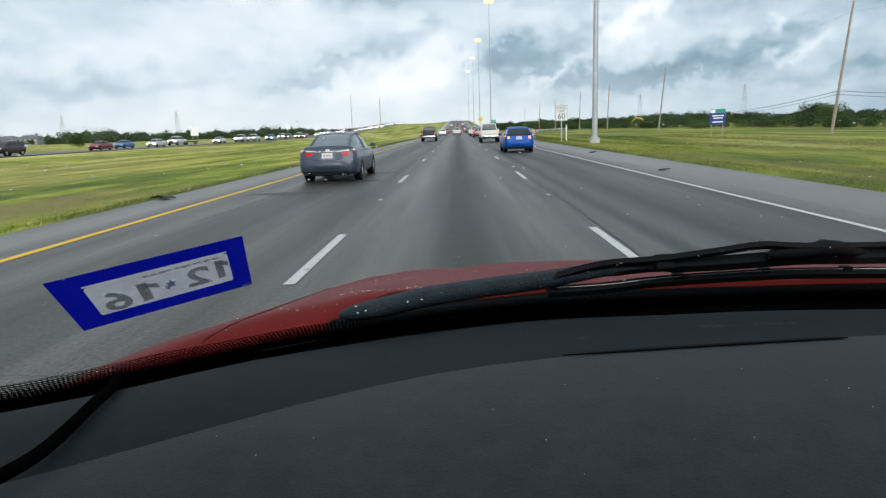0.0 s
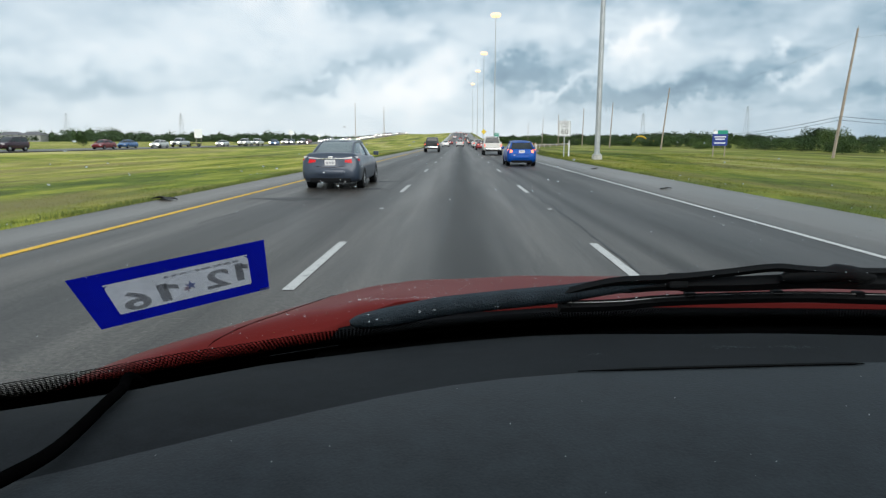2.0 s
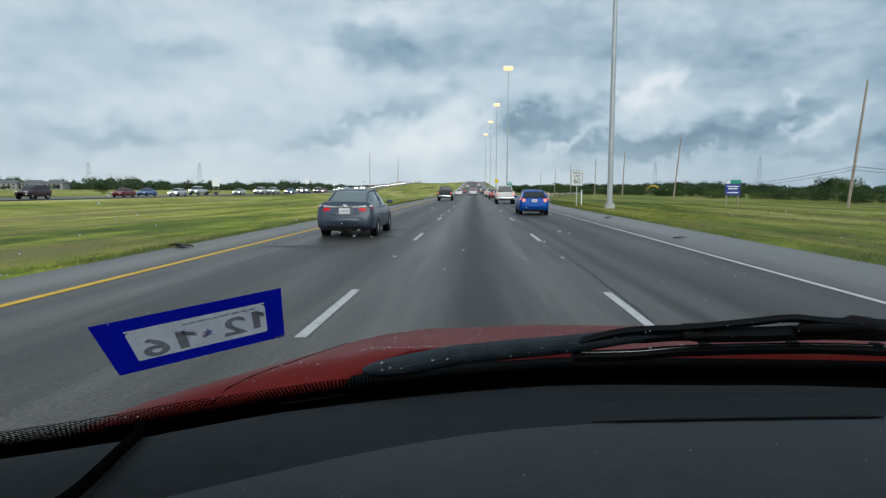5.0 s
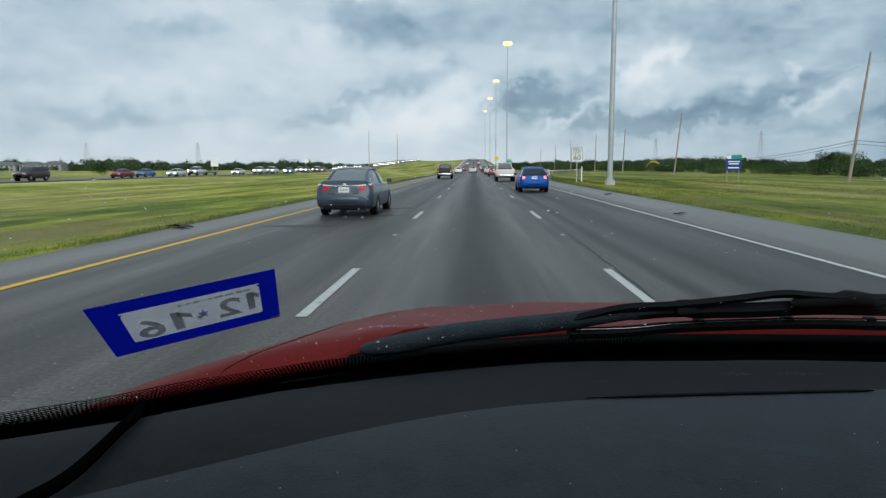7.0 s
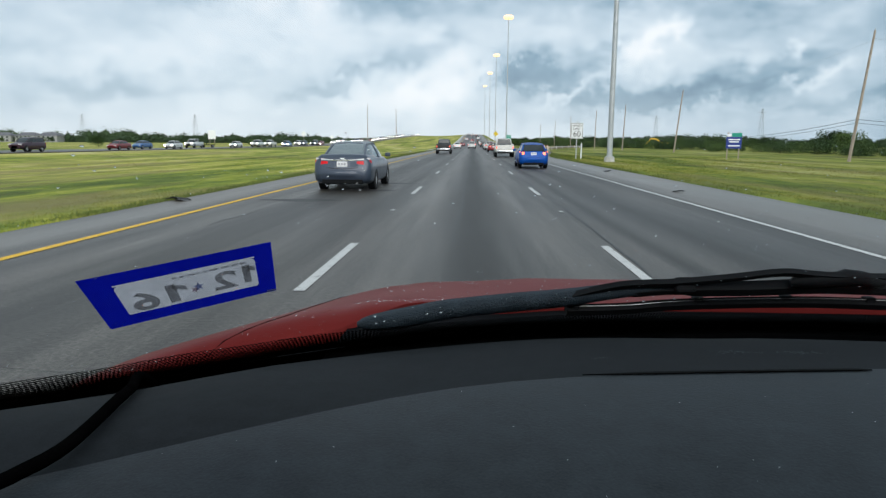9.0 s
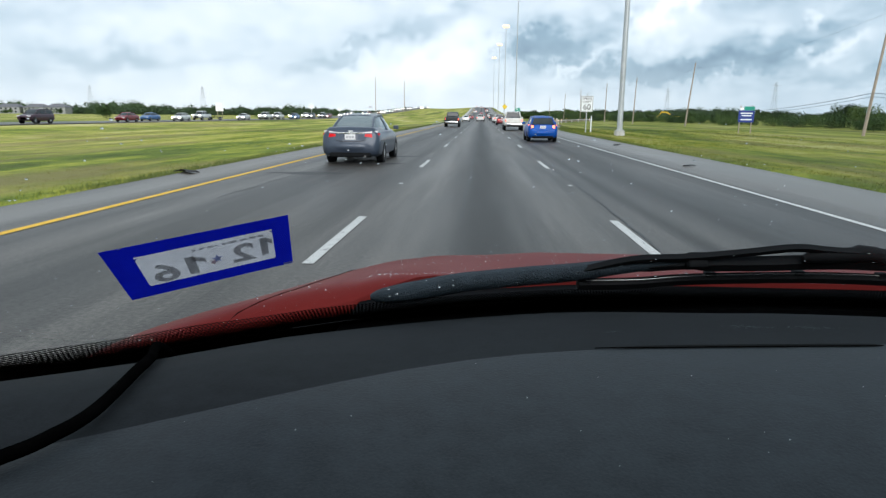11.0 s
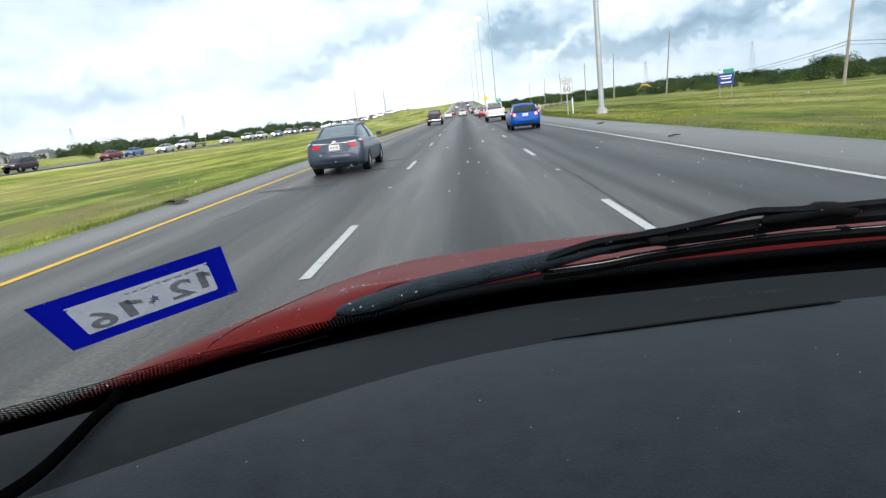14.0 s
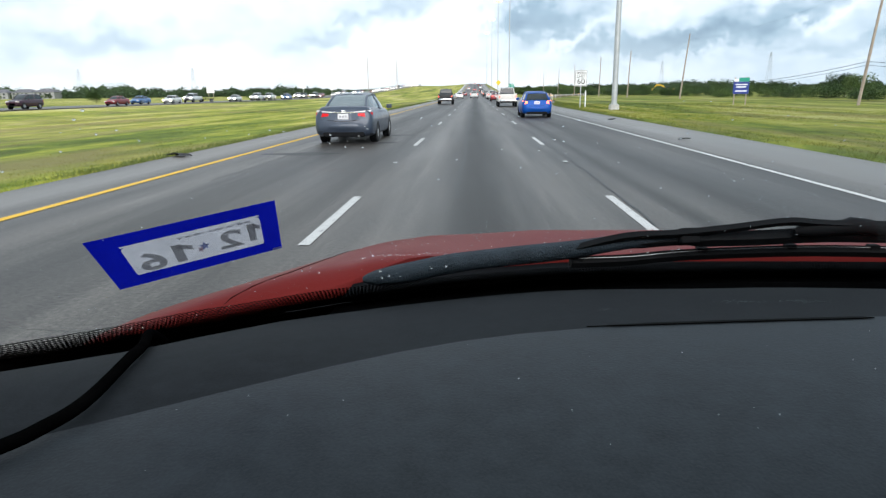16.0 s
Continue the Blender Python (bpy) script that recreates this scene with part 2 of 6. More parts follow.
def make_pane():
    def build(n):
        clear = n.add("ShaderNodeBsdfTransparent", Color=(0.95, 0.975, 0.97, 1.0))
        shine = n.add("ShaderNodeBsdfGlossy", Color=(1.0, 1.0, 1.0, 1.0), Roughness=0.02)
        m = n.add("ShaderNodeMixShader", Fac=0.03)
        n.tree.links.new(clear.outputs[0], m.inputs[1])
        n.tree.links.new(shine.outputs[0], m.inputs[2])
        return m.outputs[0]
    return material("windscreen glass", build)


def make_film(name, low, high):
    """Thin printed film that lets some of the daylight behind it through."""
    def build(n):
        c = coords(n)
        v = n.math("ADD", n.math("MULTIPLY", n.noise(c, 60.0, 5.0), 0.6), n.math("MULTIPLY", n.noise(c, 420.0, 3.0), 0.4))
        col = n.ramp(v, [(0.3, low), (0.7, high)])
        front = surface(n, col, 0.6, spec=0.2)
        back = n.add("ShaderNodeBsdfTranslucent", Color=col).outputs[0]
        m = n.add("ShaderNodeMixShader", Fac=0.6)
        n.tree.links.new(front, m.inputs[1])
        n.tree.links.new(back, m.inputs[2])
        return m.outputs[0]
    return material(name, build)


def make_drop():
    def build(n):
        g = n.add("ShaderNodeBsdfGlass", Color=(1.0, 1.0, 1.0, 1.0), Roughness=0.0, IOR=1.33)
        return g.outputs[0]
    return material("rain water", build)


ASPHALT = make_asphalt()
GRASS = make_grass_ground()
BLADES = make_blades()
WEEDS = make_leaves("verge weeds", (0.085, 0.110, 0.024), (0.120, 0.150, 0.032), (0.190, 0.195, 0.060))
CONCRETE = grainy("pale concrete", (0.36, 0.35, 0.33), (0.60, 0.59, 0.56), 1.4, 0.85, 0.3, 0.01)
WHITE_LINE = make_marking("white road paint", (0.52, 0.52, 0.50), (0.16, 0.16, 0.16))
YELLOW_LINE = make_marking("yellow road paint", (0.72, 0.43, 0.032), (0.34, 0.23, 0.06))
GALVANISED = grainy("galvanised steel", (0.36, 0.38, 0.40), (0.55, 0.57, 0.58), 2.5, 0.5, 0.1, 0.003, 0.4)
POLE_WOOD = grainy("weathered pole wood", (0.24, 0.19, 0.15), (0.44, 0.37, 0.30), 3.0, 0.85, 0.4, 0.01)
WIRE = grainy("dark cable", (0.02, 0.02, 0.02), (0.04, 0.04, 0.04), 4.0, 0.7, 0.1, 0.003)
BARK = grainy("bark", (0.05, 0.04, 0.03), (0.13, 0.10, 0.07), 6.0, 0.9, 0.6, 0.02)
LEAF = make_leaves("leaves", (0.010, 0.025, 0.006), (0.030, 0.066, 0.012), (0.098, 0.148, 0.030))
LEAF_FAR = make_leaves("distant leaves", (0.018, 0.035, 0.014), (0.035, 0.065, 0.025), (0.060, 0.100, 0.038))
DASH = grainy("grey dashboard plastic", (0.0115, 0.0150, 0.0175), (0.0305, 0.0380, 0.0430), 48.0, 0.56, 0.8, 0.0004, spec=0.18)
# darker copy of DASH; on the sheet under the glass it paints shade
DASH_DARK = grainy("darkened dashboard plastic", (0.0100, 0.0118, 0.0132), (0.0215, 0.0248, 0.0275), 60.0, 0.75, 0.5, 0.0003, spec=0.06)
BLACK = grainy("matt black plastic", (0.004, 0.005, 0.006), (0.010, 0.011, 0.012), 14.0, 0.7, 0.3, 0.001, spec=0.10)
BONNET_GAP = grainy("dark red shut line", (0.010, 0.002, 0.002), (0.022, 0.005, 0.004), 20.0, 0.8, 0.1, 0.001, spec=0.05)
CABLE_BLACK = grainy("black cable sheath", (0.0012, 0.0012, 0.0013), (0.003, 0.003, 0.003), 60.0, 0.9, 0.2, 0.0005, spec=0.0)
FRIT = grainy("black ceramic edge", (0.0015, 0.0015, 0.0015), (0.003, 0.003, 0.003), 20.0, 0.8, 0.1, 0.001, spec=0.05)
TAR = grainy("black crack sealant", (0.008, 0.008, 0.008), (0.016, 0.016, 0.016), 8.0, 0.5, 0.2, 0.003)
TAR_FADED = grainy("worn tar patch", (0.016, 0.015, 0.014), (0.040, 0.037, 0.034), 3.0, 0.6, 0.3, 0.004)
GRILLE = grainy("black scuttle plastic", (0.003, 0.0035, 0.004), (0.007, 0.008, 0.009), 30.0, 0.85, 0.3, 0.001, spec=0.03)
RUBBER = grainy("tyre rubber", (0.012, 0.012, 0.012), (0.030, 0.030, 0.030), 10.0, 0.85, 0.4, 0.004)
WIPER_RUBBER = grainy("wet wiper rubber", (0.008, 0.015, 0.021), (0.026, 0.040, 0.052), 45.0, 0.55, 0.8, 0.003, spec=0.25)
DUST = grainy("pale dust", (0.45, 0.45, 0.44), (0.65, 0.65, 0.64), 50.0, 0.9, 0.1, 0.001)
STEEL = grainy("bare steel strip", (0.26, 0.26, 0.26), (0.42, 0.42, 0.42), 20.0, 0.32, 0.05, 0.001, 0.9)
RED_PAINT = make_paint("wet red car paint", (0.185, 0.0235, 0.0210), 0.50, 0.0, 0.40, 0.03)
BLUE_VINYL = make_film("blue sticker vinyl", (0.002, 0.006, 0.30), (0.003, 0.010, 0.40))
PAPER = make_film("grey sticker paper", (0.47, 0.46, 0.49), (0.70, 0.68, 0.71))
BLUE_INK = make_film("blue ink", (0.20, 0.24, 0.46), (0.32, 0.36, 0.60))
FADED = make_film("faded print", (0.43, 0.43, 0.46), (0.65, 0.64, 0.67))
PINK_INK = make_film("pink ink", (0.46, 0.34, 0.40), (0.60, 0.46, 0.52))
PRINT = make_film("grey print", (0.32, 0.32, 0.33), (0.50, 0.50, 0.51))
FABRIC = grainy("grey headlining", (0.20, 0.19, 0.18), (0.28, 0.27, 0.26), 30.0, 0.95, 0.3, 0.002)
PANE = make_pane()
DROP = make_drop()
CAR_GLASS = grainy("dark car glass", (0.016, 0.022, 0.024), (0.028, 0.035, 0.037), 3.0, 0.06, 0.02, 0.001, spec=0.5)
# lighter copy of CAR_GLASS; daylight seen through the cabin is in its colour
PALE_GLASS = grainy("greenish car glass with see-through light", (0.085, 0.115, 0.125), (0.130, 0.165, 0.172), 2.0, 0.06, 0.02, 0.001, spec=0.8)
ALLOY = grainy("alloy wheel metal", (0.38, 0.39, 0.40), (0.56, 0.57, 0.58), 8.0, 0.4, 0.1, 0.002, 0.3)
CHROME = grainy("chrome trim", (0.60, 0.61, 0.62), (0.75, 0.76, 0.77), 6.0, 0.15, 0.02, 0.001, 1.0)
PLATE = grainy("white plate", (0.66, 0.66, 0.66), (0.78, 0.78, 0.78), 20.0, 0.5, 0.05, 0.001)
SIGN_WHITE = grainy("white sign sheet", (0.80, 0.81, 0.82), (0.90, 0.91, 0.92), 4.0, 0.5, 0.02, 0.001)
SIGN_GREEN = grainy("green sign sheet", (0.005, 0.24, 0.17), (0.010, 0.32, 0.22), 4.0, 0.5, 0.02, 0.001)
SIGN_BLUE = grainy("blue sign sheet", (0.010, 0.030, 0.20), (0.018, 0.045, 0.28), 4.0, 0.5, 0.02, 0.001)
SIGN_YELLOW = grainy("yellow sign sheet", (0.72, 0.50, 0.015), (0.84, 0.60, 0.025), 4.0, 0.5, 0.02, 0.001)
SIGN_BLACK = grainy("black sign ink", (0.012, 0.012, 0.012), (0.022, 0.022, 0.022), 8.0, 0.6, 0.02, 0.001)
ORANGE = grainy("orange barrel plastic", (0.60, 0.10, 0.015), (0.75, 0.15, 0.02), 6.0, 0.5, 0.05, 0.002)
LAMP_HEAD = glowing("lit sodium lamp", (1.0, 0.55, 0.22), 1.3)
LAMP_FAR = glowing("lit distant lamp", (1.0, 0.60, 0.29), 1.6)
HEADLIGHT = glowing("lit headlight", (1.0, 0.90, 0.70), 25.0)
TAIL_LIT = glowing("lit tail light", (1.0, 0.16, 0.08), 1.6, (0.45, 0.02, 0.02))
TAIL_BRIGHT = glowing("bright brake light", (1.0, 0.20, 0.06), 2.4, (0.45, 0.03, 0.02))
TAIL = material("red tail light", lambda n: surface(n, (0.50, 0.006, 0.010), 0.25, spec=0.25, emit=(1.0, 0.02, 0.02), power=0.06))
TAIL_CLEAR = grainy("clear lamp plastic", (0.55, 0.50, 0.50), (0.70, 0.66, 0.66), 10.0, 0.15, 0.02, 0.001)
# for reflectors: emission stands in for the light they throw back
AMBER = glowing("glowing amber reflector", (1.0, 0.45, 0.05), 1.5)
FACADE = grainy("pale stucco", (0.27, 0.27, 0.265), (0.38, 0.38, 0.37), 0.2, 0.9, 0.1, 0.02)
ROOF = grainy("grey shingle", (0.10, 0.10, 0.11), (0.18, 0.18, 0.19), 0.4, 0.9, 0.2, 0.03)
EXCAVATOR = grainy("yellow machine paint", (0.62, 0.36, 0.02), (0.75, 0.46, 0.03), 2.0, 0.45, 0.1, 0.005)


# ---- mesh helpers ----
def finish(name, bm, mat, parent=None, label="", smooth=0.0):
    me = bpy.data.meshes.new(name)
    bmesh.ops.recalc_face_normals(bm, faces=bm.faces)
    bm.to_mesh(me)
    bm.free()
    for m in mat if isinstance(mat, (list, tuple)) else [mat]:
        me.materials.append(m)
    if smooth:
        me.polygons.foreach_set("use_smooth", [True] * len(me.polygons))
        me.set_sharp_from_angle(angle=radians(smooth))
    ob = new(name, me)
    if parent is not None:
        ob.parent = parent
    if label:
        tagged(ob, label)
    return ob


def part(name, bm, mat, parent, label="", smooth=0.0):
    return finish(name, bm, mat, parent, label, smooth)


def thing(name, label, category, group="", kind="", at=None):
    ob = new(name)
    ob.empty_display_size = 0.2
    tagged(ob, label, category, group, kind)
    if at is not None:
        ob.matrix_world = at
    return ob


def add_box(bm, x0, x1, y0, y1, z0, z1, bevel=0.0):
    made = bmesh.ops.create_cube(bm, size=1.0)["verts"]
    for v in made:
        v.co = Vector(((x0 + x1) / 2 + v.co.x * (x1 - x0), (y0 + y1) / 2 + v.co.y * (y1 - y0), (z0 + z1) / 2 + v.co.z * (z1 - z0)))
    if bevel:
        edges = list({e for v in made for e in v.link_edges})
        bmesh.ops.bevel(bm, geom=edges, offset=bevel, segments=2, affect="EDGES", profile=0.5)
    return bm


def box(x0, x1, y0, y1, z0, z1, bevel=0.0):
    return add_box(bmesh.new(), x0, x1, y0, y1, z0, z1, bevel)


def add_tube(bm, points, radii, sides=8, caps=True):
    """A round bar through points, with a radius at each."""
    points = [Vector(p) for p in points]
    if not isinstance(radii, (list, tuple)):
        radii = [radii] * len(points)
    rings = []
    ref = None
    for i, p in enumerate(points):
        d = (points[min(i + 1, len(points) - 1)] - points[max(i - 1, 0)]).normalized()
        if ref is None:
            ref = Vector((1, 0, 0)) if abs(d.x) < 0.8 else Vector((0, 0, 1))
        side = d.cross(ref).normalized()
        up = side.cross(d).normalized()
        ref = up if abs(up.dot(d)) < 0.9 else ref
        rings.append([bm.verts.new(p + (side * math.cos(a) + up * math.sin(a)) * radii[i])
                      for a in [2 * math.pi * k / sides for k in range(sides)]])
    for a, b in zip(rings, rings[1:]):
        for k in range(sides):
            bm.faces.new((a[k], a[(k + 1) % sides], b[(k + 1) % sides], b[k]))
    if caps:
        bm.faces.new(rings[0][::-1])
        bm.faces.new(rings[-1])
    return bm


def tube(points, radii, sides=8):
    return add_tube(bmesh.new(), points, radii, sides)


def smooth_path(points, steps=6):
    """Catmull-Rom through a few points."""
    pts = [Vector(p) for p in points]
    out = []
    for i in range(len(pts) - 1):
        p0, p1, p2, p3 = pts[max(i - 1, 0)], pts[i], pts[i + 1], pts[min(i + 2, len(pts) - 1)]
        for k in range(steps):
            t = k / steps
            out.append(0.5 * ((2 * p1) + (p2 - p0) * t + (2 * p0 - 5 * p1 + 4 * p2 - p3) * t * t + (3 * p1 - p0 - 3 * p2 + p3) * t ** 3))
    out.append(pts[-1])
    return out


def sheet(fn, us, vs, thick=0.0):
    """A grid surface, fn(u, v) gives the place; thick: how far the second face lies from the first, upwards or as a vector."""
    bm = bmesh.new()
    rows = [[bm.verts.new(fn(u, v)) for v in vs] for u in us]
    nu, nv = len(us), len(vs)
    layers = [rows]
    if thick:
        off = Vector(thick) if isinstance(thick, tuple) else Vector((0, 0, thick))
        layers.append([[bm.verts.new(v.co + off) for v in row] for row in rows])
    for lay in layers:
        for a, b in zip(lay, lay[1:]):
            for k in range(nv - 1):
                bm.faces.new((a[k], a[k + 1], b[k + 1], b[k]))
    if thick:
        edge = [(i, 0) for i in range(nu)] + [(nu - 1, j) for j in range(1, nv)] + [(i, nv - 1) for i in range(nu - 2, -1, -1)] + [(0, j) for j in range(nv - 2, 0, -1)]
        for (i, j), (k, l) in zip(edge, edge[1:] + edge[:1]):
            bm.faces.new((rows[i][j], rows[k][l], layers[1][k][l], layers[1][i][j]))
    return bm


def steps(a, b, count):
    return [a + (b - a) * i / count for i in range(count + 1)]


def lettering(name, text, size, mat, parent, place, depth=0.004, mirror=False, label=""):
    cu = bpy.data.curves.new(name, "FONT")
    cu.body, cu.size, cu.align_x, cu.align_y, cu.extrude = text, size, "CENTER", "CENTER", depth
    tmp = bpy.data.objects.new(name, cu)
    scene.collection.objects.link(tmp)
    me = bpy.data.meshes.new_from_object(tmp.evaluated_get(bpy.context.evaluated_depsgraph_get()))
    bpy.data.objects.remove(tmp)
    if mirror:
        me.transform(Matrix.Scale(-1, 4, (1, 0, 0)))
        me.flip_normals()
    me.transform(place)
    me.materials.clear()
    me.materials.append(mat)
    ob = new(name, me)
    ob.parent = parent
    if label:
        tagged(ob, label)
    return ob


# ---- ground and roads ----
def rise(y):
    """Height of the embankment that carries the road up to the far bridge."""
    t = min(max((y - 190.0) / 560.0, 0.0), 1.0)
    return 10.5 * t * t * (3 - 2 * t)


def land(x, y):
    """Height of the ground."""
    z = -0.06
    if -50 < x < -7.5:
        m = (x + 7.5) / -42.5
        z -= 0.7 * math.sin(math.pi * m)
        z += rise(y) * (1.0 - 0.15 * m)
    elif x <= -50:
        z += rise(y) * min(max((x + 95) / 30.0, 0.0), 1.0) * 0.85
    elif -7.5 <= x <= 9.5:
        z = rise(y) - 0.10
    else:
        fall = min(max((24 - x) / 12.0, 0.0), 1.0)
        z += rise(y) * fall - 0.45 * min(max((x - 9.5) / 8.0, 0.0), 1.0)
    return z


def build_ground():
    xs = [-3000, -1500, -700, -400, -250, -170, -125, -95, -85, -75, -65, -58, -50, -46, -41, -36, -31, -26, -21, -17, -14, -12, -10, -8.6, -7.5, -4, 0, 4,
          8.0, 9.5, 11, 13, 15, 17.5, 20, 24, 30, 38, 48, 60, 80, 110, 160, 250, 400, 700, 1500, 3000]
    ys = [-600, -200, -60] + steps(-20, 190, 42) + steps(205, 760, 38) + [850, 1000, 1300, 1800, 2600, 4000]
    def fn(u, v):
        n = noise.noise(Vector((u * 0.08, v * 0.08, 3.1))) * 0.05
        n *= 0 if -8.2 < u < 9.6 or -72 < u < -50 else 1
        return (u, v, land(u, v) + n)
    return tagged(finish("ground", sheet(fn, xs, ys), GRASS, smooth=60), "flat green and straw-coloured roadside grassland", "ground", kind="structure")


def strip(name, x0, x1, ys, mat, parent=None, lift=0.0, thick=0.0, across=4, smooth=40):
    """A strip of paving along the road; x0 and x1 may be functions of y."""
    a = x0 if callable(x0) else lambda y: x0
    b = x1 if callable(x1) else lambda y: x1
    bm = sheet(lambda y, s: (a(y) + (b(y) - a(y)) * s, y, rise(y) + lift), ys, steps(0, 1, across), thick)
    return finish(name, bm, mat, parent, smooth=smooth)


ROAD_YS = [-60, -30] + steps(-10, 190, 40) + steps(200, 760, 40)[1:] + [850, 1000]


def right_edge(y):
    """Edge of the paving: shoulder, then the slip lane, then the ramp's nose."""
    t = min(max((y - 62) / 50.0, 0.0), 1.0)
    return 8.1 + 4.6 * t * t * (3 - 2 * t) - (3.6 if y > 186 else 0.0)


def ramp_x(y):
    """Middle of the exit ramp."""
    t = max(y - 110.0, 0.0)
    return 10.4 + 0.0011 * t * t if t < 130 else 10.4 + 18.6 + 0.286 * (t - 130)


ground = build_ground()
road = tagged(strip("road", -7.5, right_edge, ROAD_YS, ASPHALT, lift=0.0, thick=-0.12, across=10),
              "grey asphalt highway with darker oil strips in the lanes", "road", kind="structure")
ramp = tagged(finish("road_exit", sheet(lambda y, s: (max(ramp_x(y) - 3.6, right_edge(y) - 0.3) + s * (ramp_x(y) + 3.4 - max(ramp_x(y) - 3.6, right_edge(y) - 0.3)), y, 0.012 - 0.002 * s),
                     steps(112, 420, 44), steps(0, 1, 6), -0.1), ASPHALT, smooth=40),
              "asphalt exit ramp that swings away from the highway", "road", kind="structure")
tagged(finish("road_opposite", sheet(lambda y, s: (-66 + 13 * s, y, land(-60, y) + 0.12), steps(-40, 190, 20) + steps(205, 800, 40), steps(0, 1, 4), -0.15), ASPHALT, smooth=40),
                  "asphalt carriageway with oncoming traffic", "road", kind="structure")


def mark(name, x0, x1, y0, y1, mat, count=1, lift=0.006):
    ob = strip(name, x0, x1, steps(y0, y1, count), mat, road, lift, 0.0, 1)
    return ob


def build_marks():
    mark("edge_line", -5.895, -5.745, -20, 190, YELLOW_LINE, 42)
    mark("edge_line", -5.90, -5.74, 190, 760, YELLOW_LINE, 60)
    mark("edge_line", 5.33, 5.45, -20, 190, WHITE_LINE, 42)
    mark("edge_line", 5.31, 5.47, 190, 700, WHITE_LINE, 50)
    for x in (-1.70, 1.91):
        for k in range(-1, 42):
            y = 6.1 + 12.19 * k
            mark("lane_dash", x - 0.06, x + 0.06, y, y + 3.05, WHITE_LINE, 2)
        for k in range(0, 12):
            y = 13.6 + 24.38 * k
            mark("lane_marker", x - 0.045, x + 0.045, y, y + 0.20, WHITE_LINE, 1, 0.018)
    # gore of the exit: two lines that open like a V, with bars across
    for k in range(6):
        mark("lane_dash", 8.35, 8.47, 66 + 7.5 * k, 67.6 + 7.5 * k, WHITE_LINE, 1)
    for k in range(7):
        y = 128 + 8.0 * k
        half = (ramp_x(y) - 3.0 - 5.3) * 0.97
        strip("gore_bar", 5.3, 5.3 + max(half, 0.4), [y, y + 0.4], WHITE_LINE, road, 0.018, 0.0, 3)
    strip("gore_line", lambda y: ramp_x(y) - 3.2 if y > 118 else 5.4 + (y - 106) * 0.155, lambda y: (ramp_x(y) - 3.2 if y > 118 else 5.4 + (y - 106) * 0.155) + 0.25, steps(106, 200, 24), WHITE_LINE, road, 0.02, 0.0, 1)
    strip("edge_line", lambda y: right_edge(y) - 1.4 if y < 112 else ramp_x(y) + 1.2, lambda y: right_edge(y) - 1.25 if y < 112 else ramp_x(y) + 1.35, steps(84, 112, 8) + steps(116, 185, 20), WHITE_LINE, road, 0.018, 0.0, 1)


def build_cracks():
    """Dark sealed cracks that wander along the lanes, and tar patches."""
    rng = random.Random(8)
    for x, y0, y1, wide in ((2.05, 7.0, 24.0, 0.018), (-0.25, 9.0, 60.0, 0.016), (2.35, 26.0, 70.0, 0.025), (-2.6, 20.0, 80.0, 0.018), (-4.6, 11.0, 30.0, 0.014)):
        ph = rng.random() * 6

        def mid(y, x=x, ph=ph):
            return x + 0.03 * math.sin(0.5 * y + ph) + 0.07 * noise.noise(Vector((y * 0.8, x, 1.0)))
        strip("sealed_crack", lambda y: mid(y) - wide * (0.5 + 0.5 * abs(math.sin(1.7 * y))), lambda y: mid(y) + wide * (0.5 + 0.5 * abs(math.sin(1.1 * y + 1))), steps(y0, y1, int((y1 - y0) * 3)), TAR, road, 0.005, 0.0, 1)
    for x, y, w, d in ((-3.4, 19.5, 1.3, 0.5), (-2.9, 23.0, 0.9, 0.35), (-4.3, 16.0, 1.1, 0.4)):
        bm = bmesh.new()
        ring = [bm.verts.new((x + w * math.cos(a) * rng.uniform(0.7, 1.1), y + d * math.sin(a) * rng.uniform(0.7, 1.2), 0.004)) for a in [math.pi * k / 9 for k in range(18)]]
        bm.faces.new(ring)
        part("tar_patch", bm, TAR_FADED, road)


build_cracks()
build_marks()
tagged(strip("concrete_apron", -8.75, -7.51, steps(118, 620, 60), CONCRETE, None, 0.03, -0.2, 2), "pale concrete edge strip beside the highway", "kerb", kind="structure")


